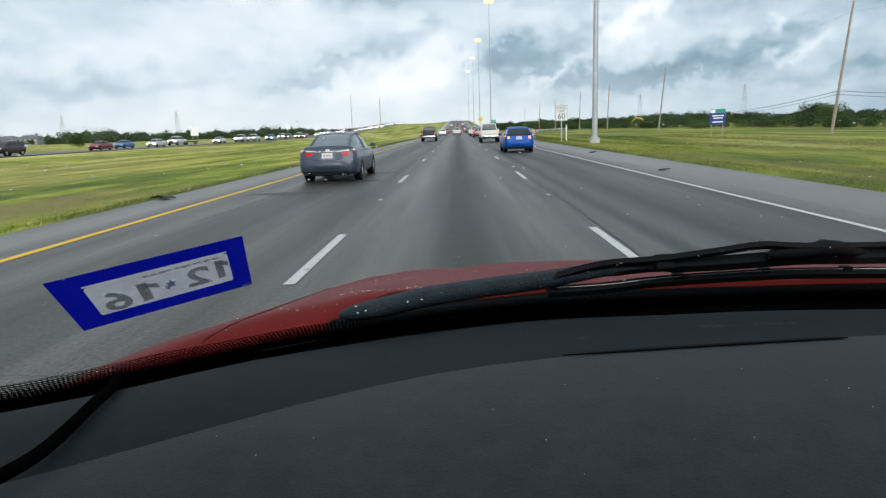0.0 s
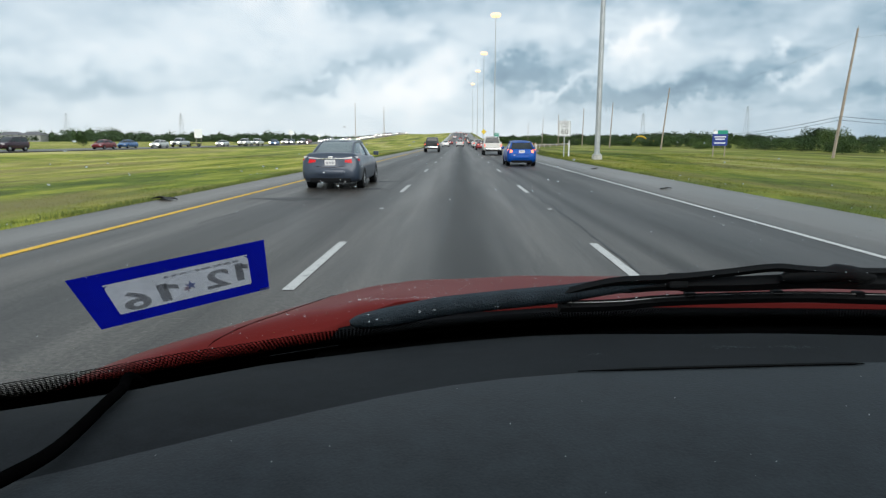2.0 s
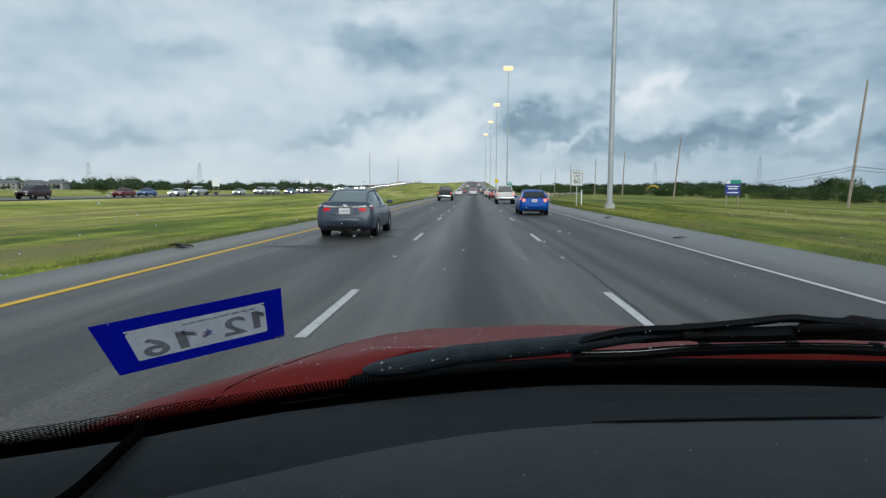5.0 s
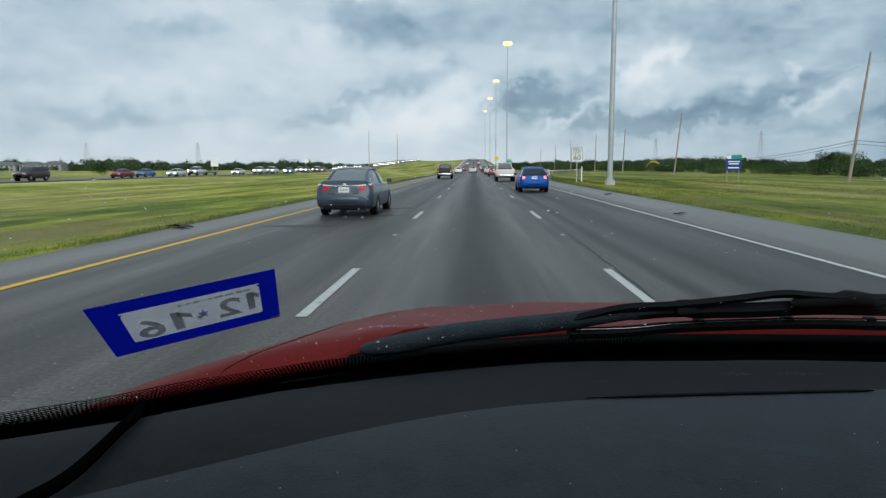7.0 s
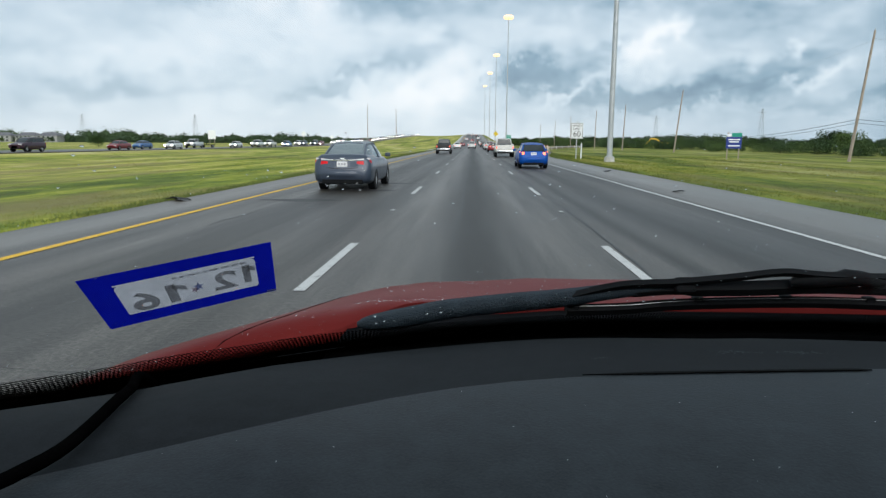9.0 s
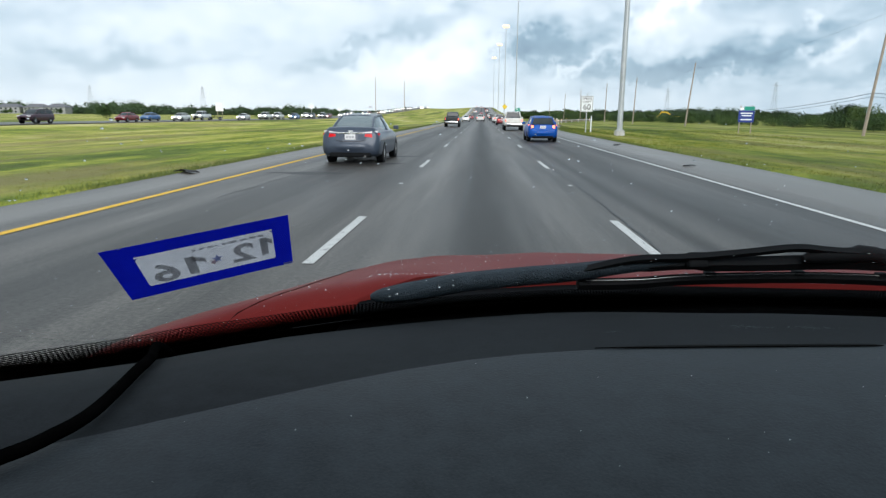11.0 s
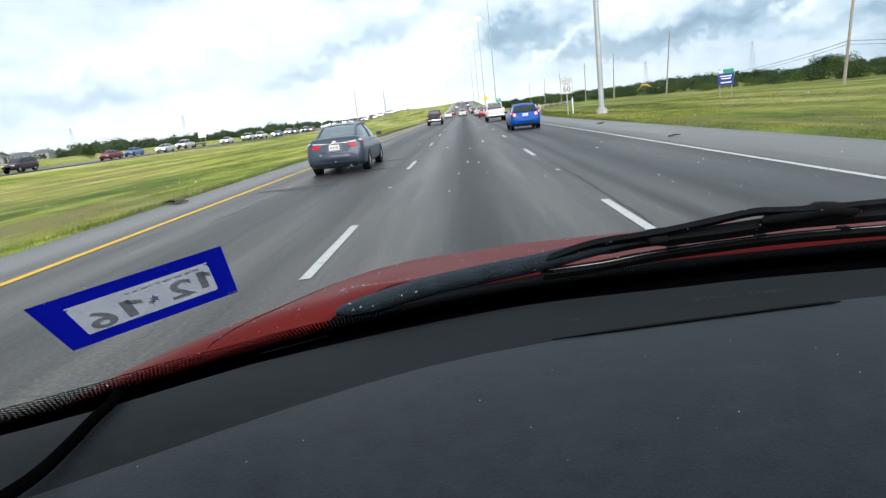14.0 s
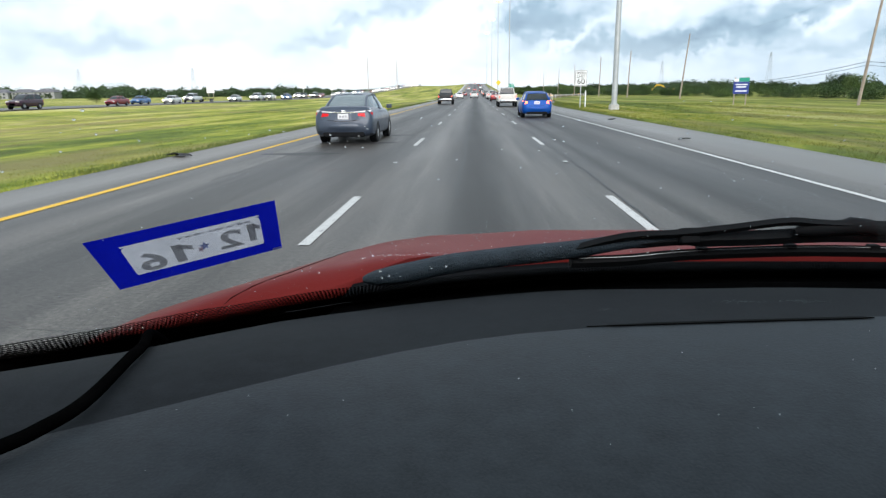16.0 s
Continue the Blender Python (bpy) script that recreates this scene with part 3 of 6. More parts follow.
def build_grass_tufts():
    """Blades along both verges and over the median."""
    rng = random.Random(4)
    verts, faces = [], []

    def tuft(x, y, size):
        z = land(x, y)
        for _ in range(5):
            a = rng.uniform(0, 6.283)
            px, py = x + rng.uniform(-0.2, 0.2), y + rng.uniform(-0.2, 0.2)
            h, w = size * rng.uniform(0.3, 0.9), 0.005 + 0.02 * size + 0.0004 * y
            h *= 0.55 + 0.45 * min(max(y - 20.0, 0.0) / 40.0, 1.0)
            lx, ly = rng.uniform(-1.6, 1.6) * h, rng.uniform(-0.8, 0.8) * h
            i = len(verts)
            verts.extend([(px - w * math.cos(a), py - w * math.sin(a), z - 0.05), (px + w * math.cos(a), py + w * math.sin(a), z - 0.05),
                          (px + lx, py + ly, z + h)])
            faces.append((i, i + 1, i + 2))
    for _ in range(24000):
        y = 7 + 85 * rng.random() ** 1.6
        x = -7.6 - 30 * rng.random() ** 1.9
        tuft(x, y, (0.5 + 0.5 * min(y / 40.0, 1.0)) * 0.035 + (0.4 + 0.6 * min(y / 40.0, 1.0)) * 0.10 * rng.random() * (noise.noise(Vector((x * 0.3, y * 0.12, 0))) + 0.8))
    for _ in range(14000):
        y = 7 + 95 * rng.random() ** 1.5
        x = right_edge(y) + 0.05 + 26 * rng.random() ** 1.9
        if x > 9.6 or y < 60:
            tuft(x, y, (0.4 + 0.6 * min(y / 40.0, 1.0)) * (0.05 + 0.12 * rng.random()))
    me = bpy.data.meshes.new("grass")
    me.from_pydata(verts, [], faces)
    me.materials.append(BLADES)
    tagged(new("grass", me), "uneven green and straw grass tufts on the verges", "grass", kind="stuff")


def build_verge_weeds():
    """Taller dark weeds along the edges of the paving."""
    rng = random.Random(14)
    verts, faces = [], []
    for _ in range(9000):
        y = 8 + 140 * rng.random() ** 1.5
        out = 0.02 + 1.1 * rng.random() ** 2.0
        x = -7.5 - out if rng.random() < 0.55 else right_edge(y) + out
        if noise.noise(Vector((x * 0.2, y * 0.25, 5.0))) < -0.25:
            continue
        z = land(x, y)
        for _ in range(5):
            a = rng.uniform(0, 6.283)
            px, py = x + rng.uniform(-0.15, 0.15), y + rng.uniform(-0.3, 0.3)
            h, w = rng.uniform(0.03, 0.085) * (1 + 0.01 * y), 0.006 + 0.0006 * y
            lx, ly = rng.uniform(-1.2, 1.2) * h, rng.uniform(-1.0, 1.0) * h
            i = len(verts)
            verts.extend([(px - w * math.cos(a), py - w * math.sin(a), z - 0.05), (px + w * math.cos(a), py + w * math.sin(a), z - 0.05), (px + lx, py + ly, z + h)])
            faces.append((i, i + 1, i + 2))
    me = bpy.data.meshes.new("verge_weeds")
    me.from_pydata(verts, [], faces)
    me.materials.append(WEEDS)
    tagged(new("verge_weeds", me), "dark green weeds along the edge of the paving", "grass", kind="stuff")


build_grass_tufts()
build_verge_weeds()


# ---- the car that carries the camera ----
CAR_X = 0.42


def glass_base(x):
    return 0.74 - 0.38 * (x - CAR_X) ** 2


def glass_at(x, down):
    """A place on the windscreen: down is the distance behind the top of its black edge, along the car."""
    return glass_on(x, glass_base(x) - down)


def glass_on(x, y):
    """The windscreen at a place of the plan; it curves in more tightly towards its corner."""
    near = math.exp(-((x + 0.182) ** 2 + (y - 0.402) ** 2) / 0.0121)
    return Vector((x, y, 1.268 + 0.48 * (glass_base(x) - y) + near * (0.001 + 0.703 * (x + 0.182) - 0.379 * (y - 0.402))))


def glass_flat(x, y):
    """The windscreen's foot, where it is still even."""
    return Vector((x, y, 1.268 + 0.48 * (glass_base(x) - y)))


def ease(t):
    t = min(max(t, 0.0), 1.0)
    return t * t * (3 - 2 * t)


def along(table, x):
    """Value at x from a short table of (x, value)."""
    for (xa, a), (xb, b) in zip(table, table[1:]):
        if x < xb:
            return a + (b - a) * ease((x - xa) / (xb - xa))
    return table[-1][1]


def edge_top(x):
    """Top of the solid black edge on the glass."""
    return along(((-0.46, -0.095), (-0.41, -0.125), (-0.30, -0.100), (-0.17, -0.073), (-0.02, -0.038), (0.05, -0.036), (0.30, -0.070), (0.60, -0.074)), x)


def panel_end(x):
    """How far the dashboard sheet coloured for shade reaches beyond the foot of the glass."""
    return along(((-0.46, -0.055), (-0.36, -0.080), (-0.29, -0.085), (-0.17, -0.035), (0.05, -0.030), (0.26, -0.082), (0.44, -0.100), (0.80, -0.100)), x)


def dots_top(x):
    """Where the rows of dots above the black edge end."""
    return along(((-0.46, -0.024), (-0.36, -0.028), (-0.25, -0.004), (-0.14, 0.014), (0.08, 0.018), (0.38, 0.0), (0.60, 0.0)), x)


def crease(x):
    """Line on the dashboard where the grey pad meets the shade-coloured sheet under the glass."""
    return 0.50 - 0.38 * (x - 0.34) ** 2 - 0.036 * ease((0.04 - x) / 0.29)


def bonnet_z(x, y):
    d = abs(x - CAR_X)
    z = 1.25 - 0.118 * (y - 0.75) - 0.203 * max(y - 1.152, 0) ** 2
    z -= 0.48 * max(d - 0.48, 0) ** 2 + 0.155 * max(y - 0.8, 0) * max(d - 0.3, 0)
    # the side bulges above the wing
    z += 0.008 * math.exp(-((d - 0.56) / 0.13) ** 2)
    # pressed line that runs forward along the bonnet's side
    return z - 0.004 * math.exp(-((d - 0.60 + 0.10 * (y - 0.8)) / 0.012) ** 2)


def bonnet_y(x, s):
    y = glass_base(x) + 0.125 + 0.07 * ease(-x / 0.25)
    y += (max(y, 0.885 + 0.028 * ease((x - 0.02) / 0.12)) - y) * ease((x + 0.18) / 0.11)
    return y + (1.80 - y) * s


def bonnet_at(x, s):
    """The bonnet from its rear edge, s 0, to the nose, s 1; the rear edge turns down."""
    y = bonnet_y(x, s)
    return (x, y, bonnet_z(x, y) - (0.026 - 0.022 * ease((x + 0.18) / 0.11)) * math.exp(-(y - bonnet_y(x, 0)) / 0.022))


def build_own_car():
    car = thing("car", "red car with wet bonnet and grey dashboard, driven on the highway", "car", at=pose(0, 0, 0))
    L, R = CAR_X - 0.98, CAR_X + 0.98
    # dashboard: grey pad, sheet coloured dark for shade under the glass, slot between them
    xs = steps(L + 0.03, R - 0.03, 44)

    def pad(x, s):
        y = -0.02 + (crease(x) + 0.02) * s
        roll = max(0.16 - y, 0.0)
        z = 1.286 - 2.6 * roll ** 2 - 0.50 * max(0.47 - y, 0.0) ** 2 - 0.006 * s ** 6 + 0.004 * math.sin(3 * x)
        return (x, y, z)

    def slot(x, s):
        y = 0.4772 + 0.075 * (x - 0.089) + (s - 0.3) * 0.0046 * min(1.0, (x - 0.085) / 0.05, (0.312 - x) / 0.012)
        return Vector(pad(x, (y + 0.02) / (crease(x) + 0.02))) + Vector((0, 0, 0.0012))

    def under(x, s):
        y0, y1 = crease(x) + 0.002, glass_base(x) + 0.018
        y = y0 + (glass_base(x) + panel_end(x) - y0) * s
        t = (y - y0) / (y1 - y0)
        edge = pad(x, 1.0)[2] - 0.002
        return (x, y, 1.2755 - 0.035 * t + 0.006 * math.sin(math.pi * min(t, 1.0)) + (edge - 1.2755) * max(1 - 2.2 * t, 0.0) ** 2)
    dash = part("dashboard", sheet(pad, xs, steps(0, 1, 14), -0.03), DASH, car, "grained dark grey dashboard pad", 50)
    # the shade near the glass is put into this sheet's darker colour
    part("defroster_panel", sheet(under, xs, steps(0, 1, 8), -0.03), DASH_DARK, dash, "dashboard sheet darkened for the shade under the windscreen", 50)
    part("vent_slot", sheet(slot, steps(0.0855, 0.3115, 24), steps(0, 1, 2), -0.0008), FRIT, dash, "narrow black defroster slot")
    # smudges of dust on the panel, many small flecks each
    rng = random.Random(29)
    for mx, my, wide, deep, count in ((0.240, 0.570, 0.020, 0.0035, 70), (0.297, 0.572, 0.022, 0.0040, 100), (0.115, 0.545, 0.012, 0.0030, 24)):
        bm = bmesh.new()
        for _ in range(count):
            x, y, r = mx + rng.gauss(0, wide * 0.5), my + rng.gauss(0, deep), rng.uniform(0.0002, 0.0008)
            y0 = crease(x) + 0.002
            c = Vector(under(x, (y - y0) / (glass_base(x) + panel_end(x) - y0))) + Vector((0, 0, 0.0008))
            bm.faces.new([bm.verts.new(c + Vector((r * 1.8 * u, r * v, 0.0))) for u, v in ((-1, -0.3), (0.2, -1), (1, 0.3), (-0.2, 1))])
        tagged(part("dust_smear", bm, DASH, dash, "pale dusty smudge on the panel"), kind="stuff")
    # pale tube drawn as the glass edge's reflection; no trim lies here
    part("trim_edge", tube([Vector((x, 0.6205 + 0.705 * (x + 0.1984), 1.2408 - 0.04 * (x + 0.1984))) for x in steps(-0.197, -0.136, 6)], 0.0004, 5), DASH, dash, "thin pale line standing in for the glass edge's reflection")
    bm = sheet(lambda x, s: (x, 0.0 - 0.02 * s, 1.19 - 0.55 * s), xs, steps(0, 1, 4), (0, 0.03, 0))
    part("dashboard_face", bm, DASH_DARK, dash, "black lower dashboard")
    # windscreen with its black edge and dotted fade
    glass = part("windscreen", sheet(lambda x, s: glass_at(x, -0.12 + 1.05 * s) + Vector((0, 0, -0.10 * s * s)), steps(L + 0.12, R - 0.12, 30), steps(0, 1, 12)), PANE, car, "rain-spotted windscreen", 60)
    glass.visible_shadow = False
    part("black_edge", sheet(lambda x, s: glass_flat(x, glass_base(x) - edge_top(x) - 0.006 + (0.306 + edge_top(x)) * s) + Vector((0, 0, -0.004)), steps(L + 0.02, R - 0.02, 116), steps(0, 1, 2), -0.003), FRIT, glass, "black ceramic edge of the windscreen", 60)
    bm = bmesh.new()
    rows, n_dots = 8, 450
    for r in range(rows):
        size = 0.00218 * (1 - 0.44 * r / rows)
        for k in range(n_dots):
            x = L + 0.10 + 1.62 * (k + 0.5 * (r % 2)) / n_dots
            step = (dots_top(x) - edge_top(x)) / rows
            y = glass_base(x) - edge_top(x) - (r + 0.2) * step
            lean = 0.76 * (CAR_X - x)
            ring = [glass_flat(x + size * math.cos(a), y + 0.76 * step * size / 0.0019 * math.sin(a) + lean * size * math.cos(a)) + Vector((0, 0, -0.003)) for a in [math.pi * q / 3 for q in range(6)]]
            bm.faces.new([bm.verts.new(p) for p in ring])
    dots = part("black_dots", bm, FRIT, glass, "fading rows of black dots along the windscreen")
    tagged(dots, kind="stuff")
    # bonnet, front wings, nose
    ys = steps(0.62, 1.80, 24)

    part("bonnet", sheet(bonnet_at, steps(L + 0.10, R - 0.10, 72), [(k / 44) ** 1.7 for k in range(45)], -0.015), RED_PAINT, car, "wet red bonnet", 50)
    for side in (-1, 1):
        part("bonnet_gap", tube([Vector(bonnet_at(CAR_X + side * (0.738 - 0.07 * ease(s / 0.08)), s)) for s in steps(0.004, 0.97, 60)], 0.0010, 6), BONNET_GAP, car, "dark gap between bonnet and wing")
        bm = sheet(lambda y, s: (CAR_X + side * (0.885 + 0.06 * math.sin(s * 1.57)), y, bonnet_z(CAR_X + 0.88, y) - 0.006 - 0.62 * (1 - math.cos(s * 1.57))), ys, steps(0, 1, 8), (-side * 0.012, 0, 0))
        part("wing", bm, RED_PAINT, car, "red front wing", 50)
        bm = sheet(lambda y, s, side=side: (CAR_X + side * (0.90 + 0.085 * math.sin(math.pi * (0.12 + 0.80 * s))), y, 0.30 + 0.86 * s), steps(-2.36, 0.62, 20), steps(0, 1, 10), (-side * 0.03, 0, 0))
        part("door_side", bm, RED_PAINT, car, "red car side", 50)
        for seam in (0.34, -0.92, -2.02):
            part("door_gap", tube([(CAR_X + side * (0.904 + 0.085 * math.sin(math.pi * (0.12 + 0.80 * q))), seam, 0.30 + 0.86 * q) for q in steps(0.08, 0.98, 8)], 0.005, 5), FRIT, car)
        # out of view; made extra thick and black to block light at the dashboard's corner
        bm = tube([(CAR_X + side * 0.94, 0.36, 1.16), (CAR_X + side * 0.80, -0.30, 1.72)], [0.10, 0.085], 12)
        part("windscreen_pillar", bm, BLACK, car, "dark windscreen pillar thickened to shade the dashboard corner")
        bm = tube([(CAR_X + side * 0.94, -0.9, 1.15), (CAR_X + side * 0.80, -0.9, 1.72)], [0.05, 0.05], 8)
        part("door_pillar", bm, BLACK, car)
        for wy in (1.15, -1.75):
            wheel(car, CAR_X + side * 0.84, wy, 0.35, 0.22, side)
    bm = sheet(lambda x, s: (x, 1.80 + 0.16 * math.sin(s * 2.2), bonnet_z(x, 1.80) - 0.62 * s), steps(L + 0.04, R - 0.04, 24), steps(0, 1, 8), (0, -0.02, 0))
    part("front_bumper", bm, RED_PAINT, car, "red front bumper", 50)
    part("cowl", sheet(lambda x, s: (x, glass_base(x) + 0.115 + 0.17 * s, 1.190 - 0.006 * s), steps(L + 0.14, R - 0.14, 24), steps(0, 1, 2), -0.02), GRILLE, car, "wet black scuttle between glass and bonnet", 50)
    part("cowl_grille", sheet(lambda x, s: (x, glass_base(x) + 0.045 + 0.235 * s, 1.226 - 0.013 * s), steps(-0.16, R - 0.2, 24), steps(0, 1, 2), -0.01), GRILLE, car, "wet black grille under the wipers", 50)
    # cabin shell, out of view; its roof is added to shade the dashboard
    part("roof", sheet(lambda x, s: (x, -0.16 - 2.1 * s, 1.735 + 0.02 * math.sin(3.14 * s) - 0.10 * ((x - CAR_X) / 0.75) ** 2), steps(L + 0.14, R - 0.14, 12), steps(0, 1, 10), -0.03), FABRIC, car, "grey headlining", 50)
    part("roof_skin", sheet(lambda x, s: (x, -0.16 - 2.17 * s, 1.775 + 0.02 * math.sin(3.14 * s) - 0.10 * ((x - CAR_X) / 0.75) ** 2), steps(L + 0.14, R - 0.14, 12), steps(0, 1, 10), -0.01), RED_PAINT, car, "red roof", 50)
    def back(x, s):
        top = 1.765 - 0.10 * ((x - CAR_X) / 0.75) ** 2
        z = 0.36 + (top - 0.36) * s
        return (x, -2.40 + 0.13 * max(s - 0.50, 0.0) ** 1.6 * 2.8 + 0.05 * abs(x - CAR_X) ** 3, z)
    part("tailgate", sheet(back, steps(L + 0.09, R - 0.09, 20), steps(0, 1, 16), (0, 0.03, 0)), RED_PAINT, car, "red tailgate", 50)
    part("rear_window", sheet(lambda x, s: Vector(back(x, 0.60 + 0.33 * s)) + Vector((0, -0.006, 0)), steps(L + 0.24, R - 0.24, 14), steps(0, 1, 6), (0, 0.004, 0)), CAR_GLASS, car, "dark rear window", 50)
    part("rear_bumper", box(L + 0.06, R - 0.06, -2.50, -2.36, 0.34, 0.62, 0.05), RED_PAINT, car, "red rear bumper", 40)
    for side in (-1, 1):
        part("tail_light", box(CAR_X + side * 0.80 - 0.08, CAR_X + side * 0.80 + 0.08, -2.425, -2.34, 0.82, 1.14, 0.025), TAIL, car, "red tail light")
    part("cabin_floor", box(L + 0.05, R - 0.05, -2.2, 0.7, 0.34, 0.40, 0.01), DASH_DARK, car)
    for x in (CAR_X - 0.38, CAR_X + 0.38):
        seat = part("seat", box(x - 0.25, x + 0.25, -0.95, -0.45, 0.42, 0.72, 0.05), FABRIC, car, "grey cloth front seat")
        part("backrest", box(x - 0.25, x + 0.25, -1.15, -0.98, 0.70, 1.30, 0.05), FABRIC, seat)
    for side in (-1, 1):
        # unseen panes, kept opaque so no side daylight reaches the dashboard
        for y0, y1 in ((-0.86, 0.30), (-1.98, -0.94)):
            part("side_window", sheet(lambda y, s, side=side: (CAR_X + side * (0.955 - 0.135 * s - 0.02 * s * s), min(y, 0.30 - 0.56 * s), 1.13 + 0.58 * s), steps(y0, y1, 8), steps(0, 1, 6), (-side * 0.006, 0, 0)), CAR_GLASS, car, "opaque side window out of view that keeps daylight off the dashboard", 50)
        part("rear_pillar", tube([(CAR_X + side * 0.95, -2.08, 1.13), (CAR_X + side * 0.80, -2.10, 1.72)], [0.10, 0.08], 8), RED_PAINT, car, smooth=50)
        part("mirror", box(CAR_X + side * 1.07 - 0.10, CAR_X + side * 1.07 + 0.10, 0.22, 0.32, 1.10, 1.25, 0.03), RED_PAINT, car, "red wing mirror")
        part("door_handle", box(CAR_X + side * 1.005 - 0.012, CAR_X + side * 1.005 + 0.012, -0.78, -0.58, 0.98, 1.01, 0.008), RED_PAINT, car)
    part("door_trim", box(L + 0.05, L + 0.09, -0.9, 0.36, 0.5, 1.30, 0.015), DASH_DARK, car, "black door trim")
    build_wipers(car)
    return car


def wheel(parent, x, y, radius, width, side):
    bm = bmesh.new()
    profile = [(0.60, -0.5), (0.92, -0.5), (1.0, -0.36), (1.0, 0.36), (0.92, 0.5), (0.60, 0.5)]
    n = 22
    rings = []
    for k in range(n):
        a = 2 * math.pi * k / n
        rings.append([bm.verts.new((x + w * width, y + r * radius * math.cos(a), radius + r * radius * math.sin(a))) for r, w in profile])
    for k in range(n):
        a, b = rings[k], rings[(k + 1) % n]
        for j in range(len(profile)):
            bm.faces.new((a[j], a[(j + 1) % len(profile)], b[(j + 1) % len(profile)], b[j]))
    tyre = part("wheel", bm, RUBBER, parent, smooth=40)
    bm = bmesh.new()
    ox = x + side * width * 0.40
    centre = bm.verts.new((ox + side * 0.015, y, radius))
    pts = []
    for k in range(20):
        a = 2 * math.pi * k / 20
        r = radius * (0.61 if k % 4 != 2 else 0.61)
        pts.append(bm.verts.new((ox, y + r * math.cos(a), radius + r * math.sin(a))))
    mids = []
    for k in range(20):
        a = 2 * math.pi * k / 20
        r, dip = radius * 0.42, 0.03 if k % 4 in (1, 2) else 0.0
        mids.append(bm.verts.new((ox - side * dip, y + r * math.cos(a), radius + r * math.sin(a))))
    for k in range(20):
        bm.faces.new((pts[k], pts[(k + 1) % 20], mids[(k + 1) % 20], mids[k]))
        bm.faces.new((mids[k], mids[(k + 1) % 20], centre))
    part("rim", bm, ALLOY, tyre)
    return tyre


def build_wipers(car):
    # long wet blade that lies across the glass, with its arm, spoiler and joint cover
    blade = part("wiper_blade", tube(smooth_path([(-0.119, 0.645, 1.2690), (-0.082, 0.650, 1.2735), (-0.023, 0.655, 1.2847), (0.037, 0.660, 1.2911), (0.097, 0.665, 1.2964), (0.157, 0.670, 1.3042), (0.211, 0.675, 1.3075)], 4),
                                     [0.0030, 0.0064, 0.0088, 0.0100] + [0.0110] * 5 + [0.0105] * 5 + [0.0104, 0.0102, 0.0100, 0.0096, 0.0092, 0.0088, 0.0084, 0.0078, 0.0072, 0.0066, 0.006], 8), WIPER_RUBBER, car, "long wet black wiper blade", 50)
    part("wiper_arm", tube(smooth_path([(0.100, 0.660, 1.2985), (0.154, 0.660, 1.3120), (0.2135, 0.665, 1.3146), (0.271, 0.665, 1.3209), (0.3195, 0.665, 1.3268), (0.354, 0.670, 1.3238), (0.397, 0.675, 1.3212), (0.545, 0.690, 1.3170), (0.75, 0.70, 1.31)], 4),
                                [0.0028] + [0.0044] * 32, 4), BLACK, blade, "curved black wiper arm", 20)
    part("wiper_spoiler", tube(smooth_path([(0.1085, 0.665, 1.2940), (0.174, 0.670, 1.3030), (0.235, 0.675, 1.3064), (0.2955, 0.680, 1.3069), (0.368, 0.685, 1.3092), (0.436, 0.690, 1.3072), (0.554, 0.70, 1.3038), (0.75, 0.70, 1.30)], 4),
                                    [0.0035] * 4 + [0.0058] * 4 + [0.0088] * 21, 5), BLACK, blade, smooth=20)
    part("wiper_joint", tube([(-0.048, 0, -0.002), (-0.040, 0, 0.0), (-0.018, 0, 0.001), (0.004, 0, 0.002), (0.012, 0, 0.0035), (0.030, 0, 0.002), (0.044, 0, -0.001), (0.054, 0, -0.002)], [0.003, 0.0066, 0.0080, 0.0078, 0.0092, 0.0084, 0.0076, 0.005], 10), BLACK, blade, smooth=50).matrix_local = Matrix.Translation((0.378, 0.676, 1.3165)) @ Euler((radians(-25), 0, radians(6))).to_matrix().to_4x4()
    part("wiper_clip", box(-0.011, 0.011, -0.008, 0.008, -0.0085, 0.0085, 0.003), BLACK, blade).matrix_local = Matrix.Translation((0.222, 0.672, 1.3095)) @ Euler((radians(-25), 0, radians(8))).to_matrix().to_4x4()
    # second blade along the foot of the glass, with a bright steel strip
    foot = [(0.1005, 0.670, 1.2853), (0.1594, 0.680, 1.2850), (0.2224, 0.690, 1.2882), (0.347, 0.700, 1.2905), (0.448, 0.700, 1.2893), (0.585, 0.700, 1.2853), (0.75, 0.69, 1.28)]
    low = part("wiper_blade", tube(smooth_path([(x, y, z - 0.0028) for x, y, z in foot], 4), 0.0068, 5), BLACK, car, "second black wiper blade along the foot of the glass", 20)
    part("steel_strip", tube(smooth_path([(x + 0.008, y - 0.0050, z + 0.0022) for x, y, z in foot], 4), 0.00040, 6), STEEL, low, "thin bright steel strip")
    for x, y, z in ((0.108, 0.671, 1.2855), (0.245, 0.692, 1.289), (0.342, 0.70, 1.2905), (0.43, 0.70, 1.2896)):
        part("blade_clip", box(x - 0.006, x + 0.006, y - 0.0055, y + 0.005, z - 0.005, z + 0.005, 0.002), BLACK, low)


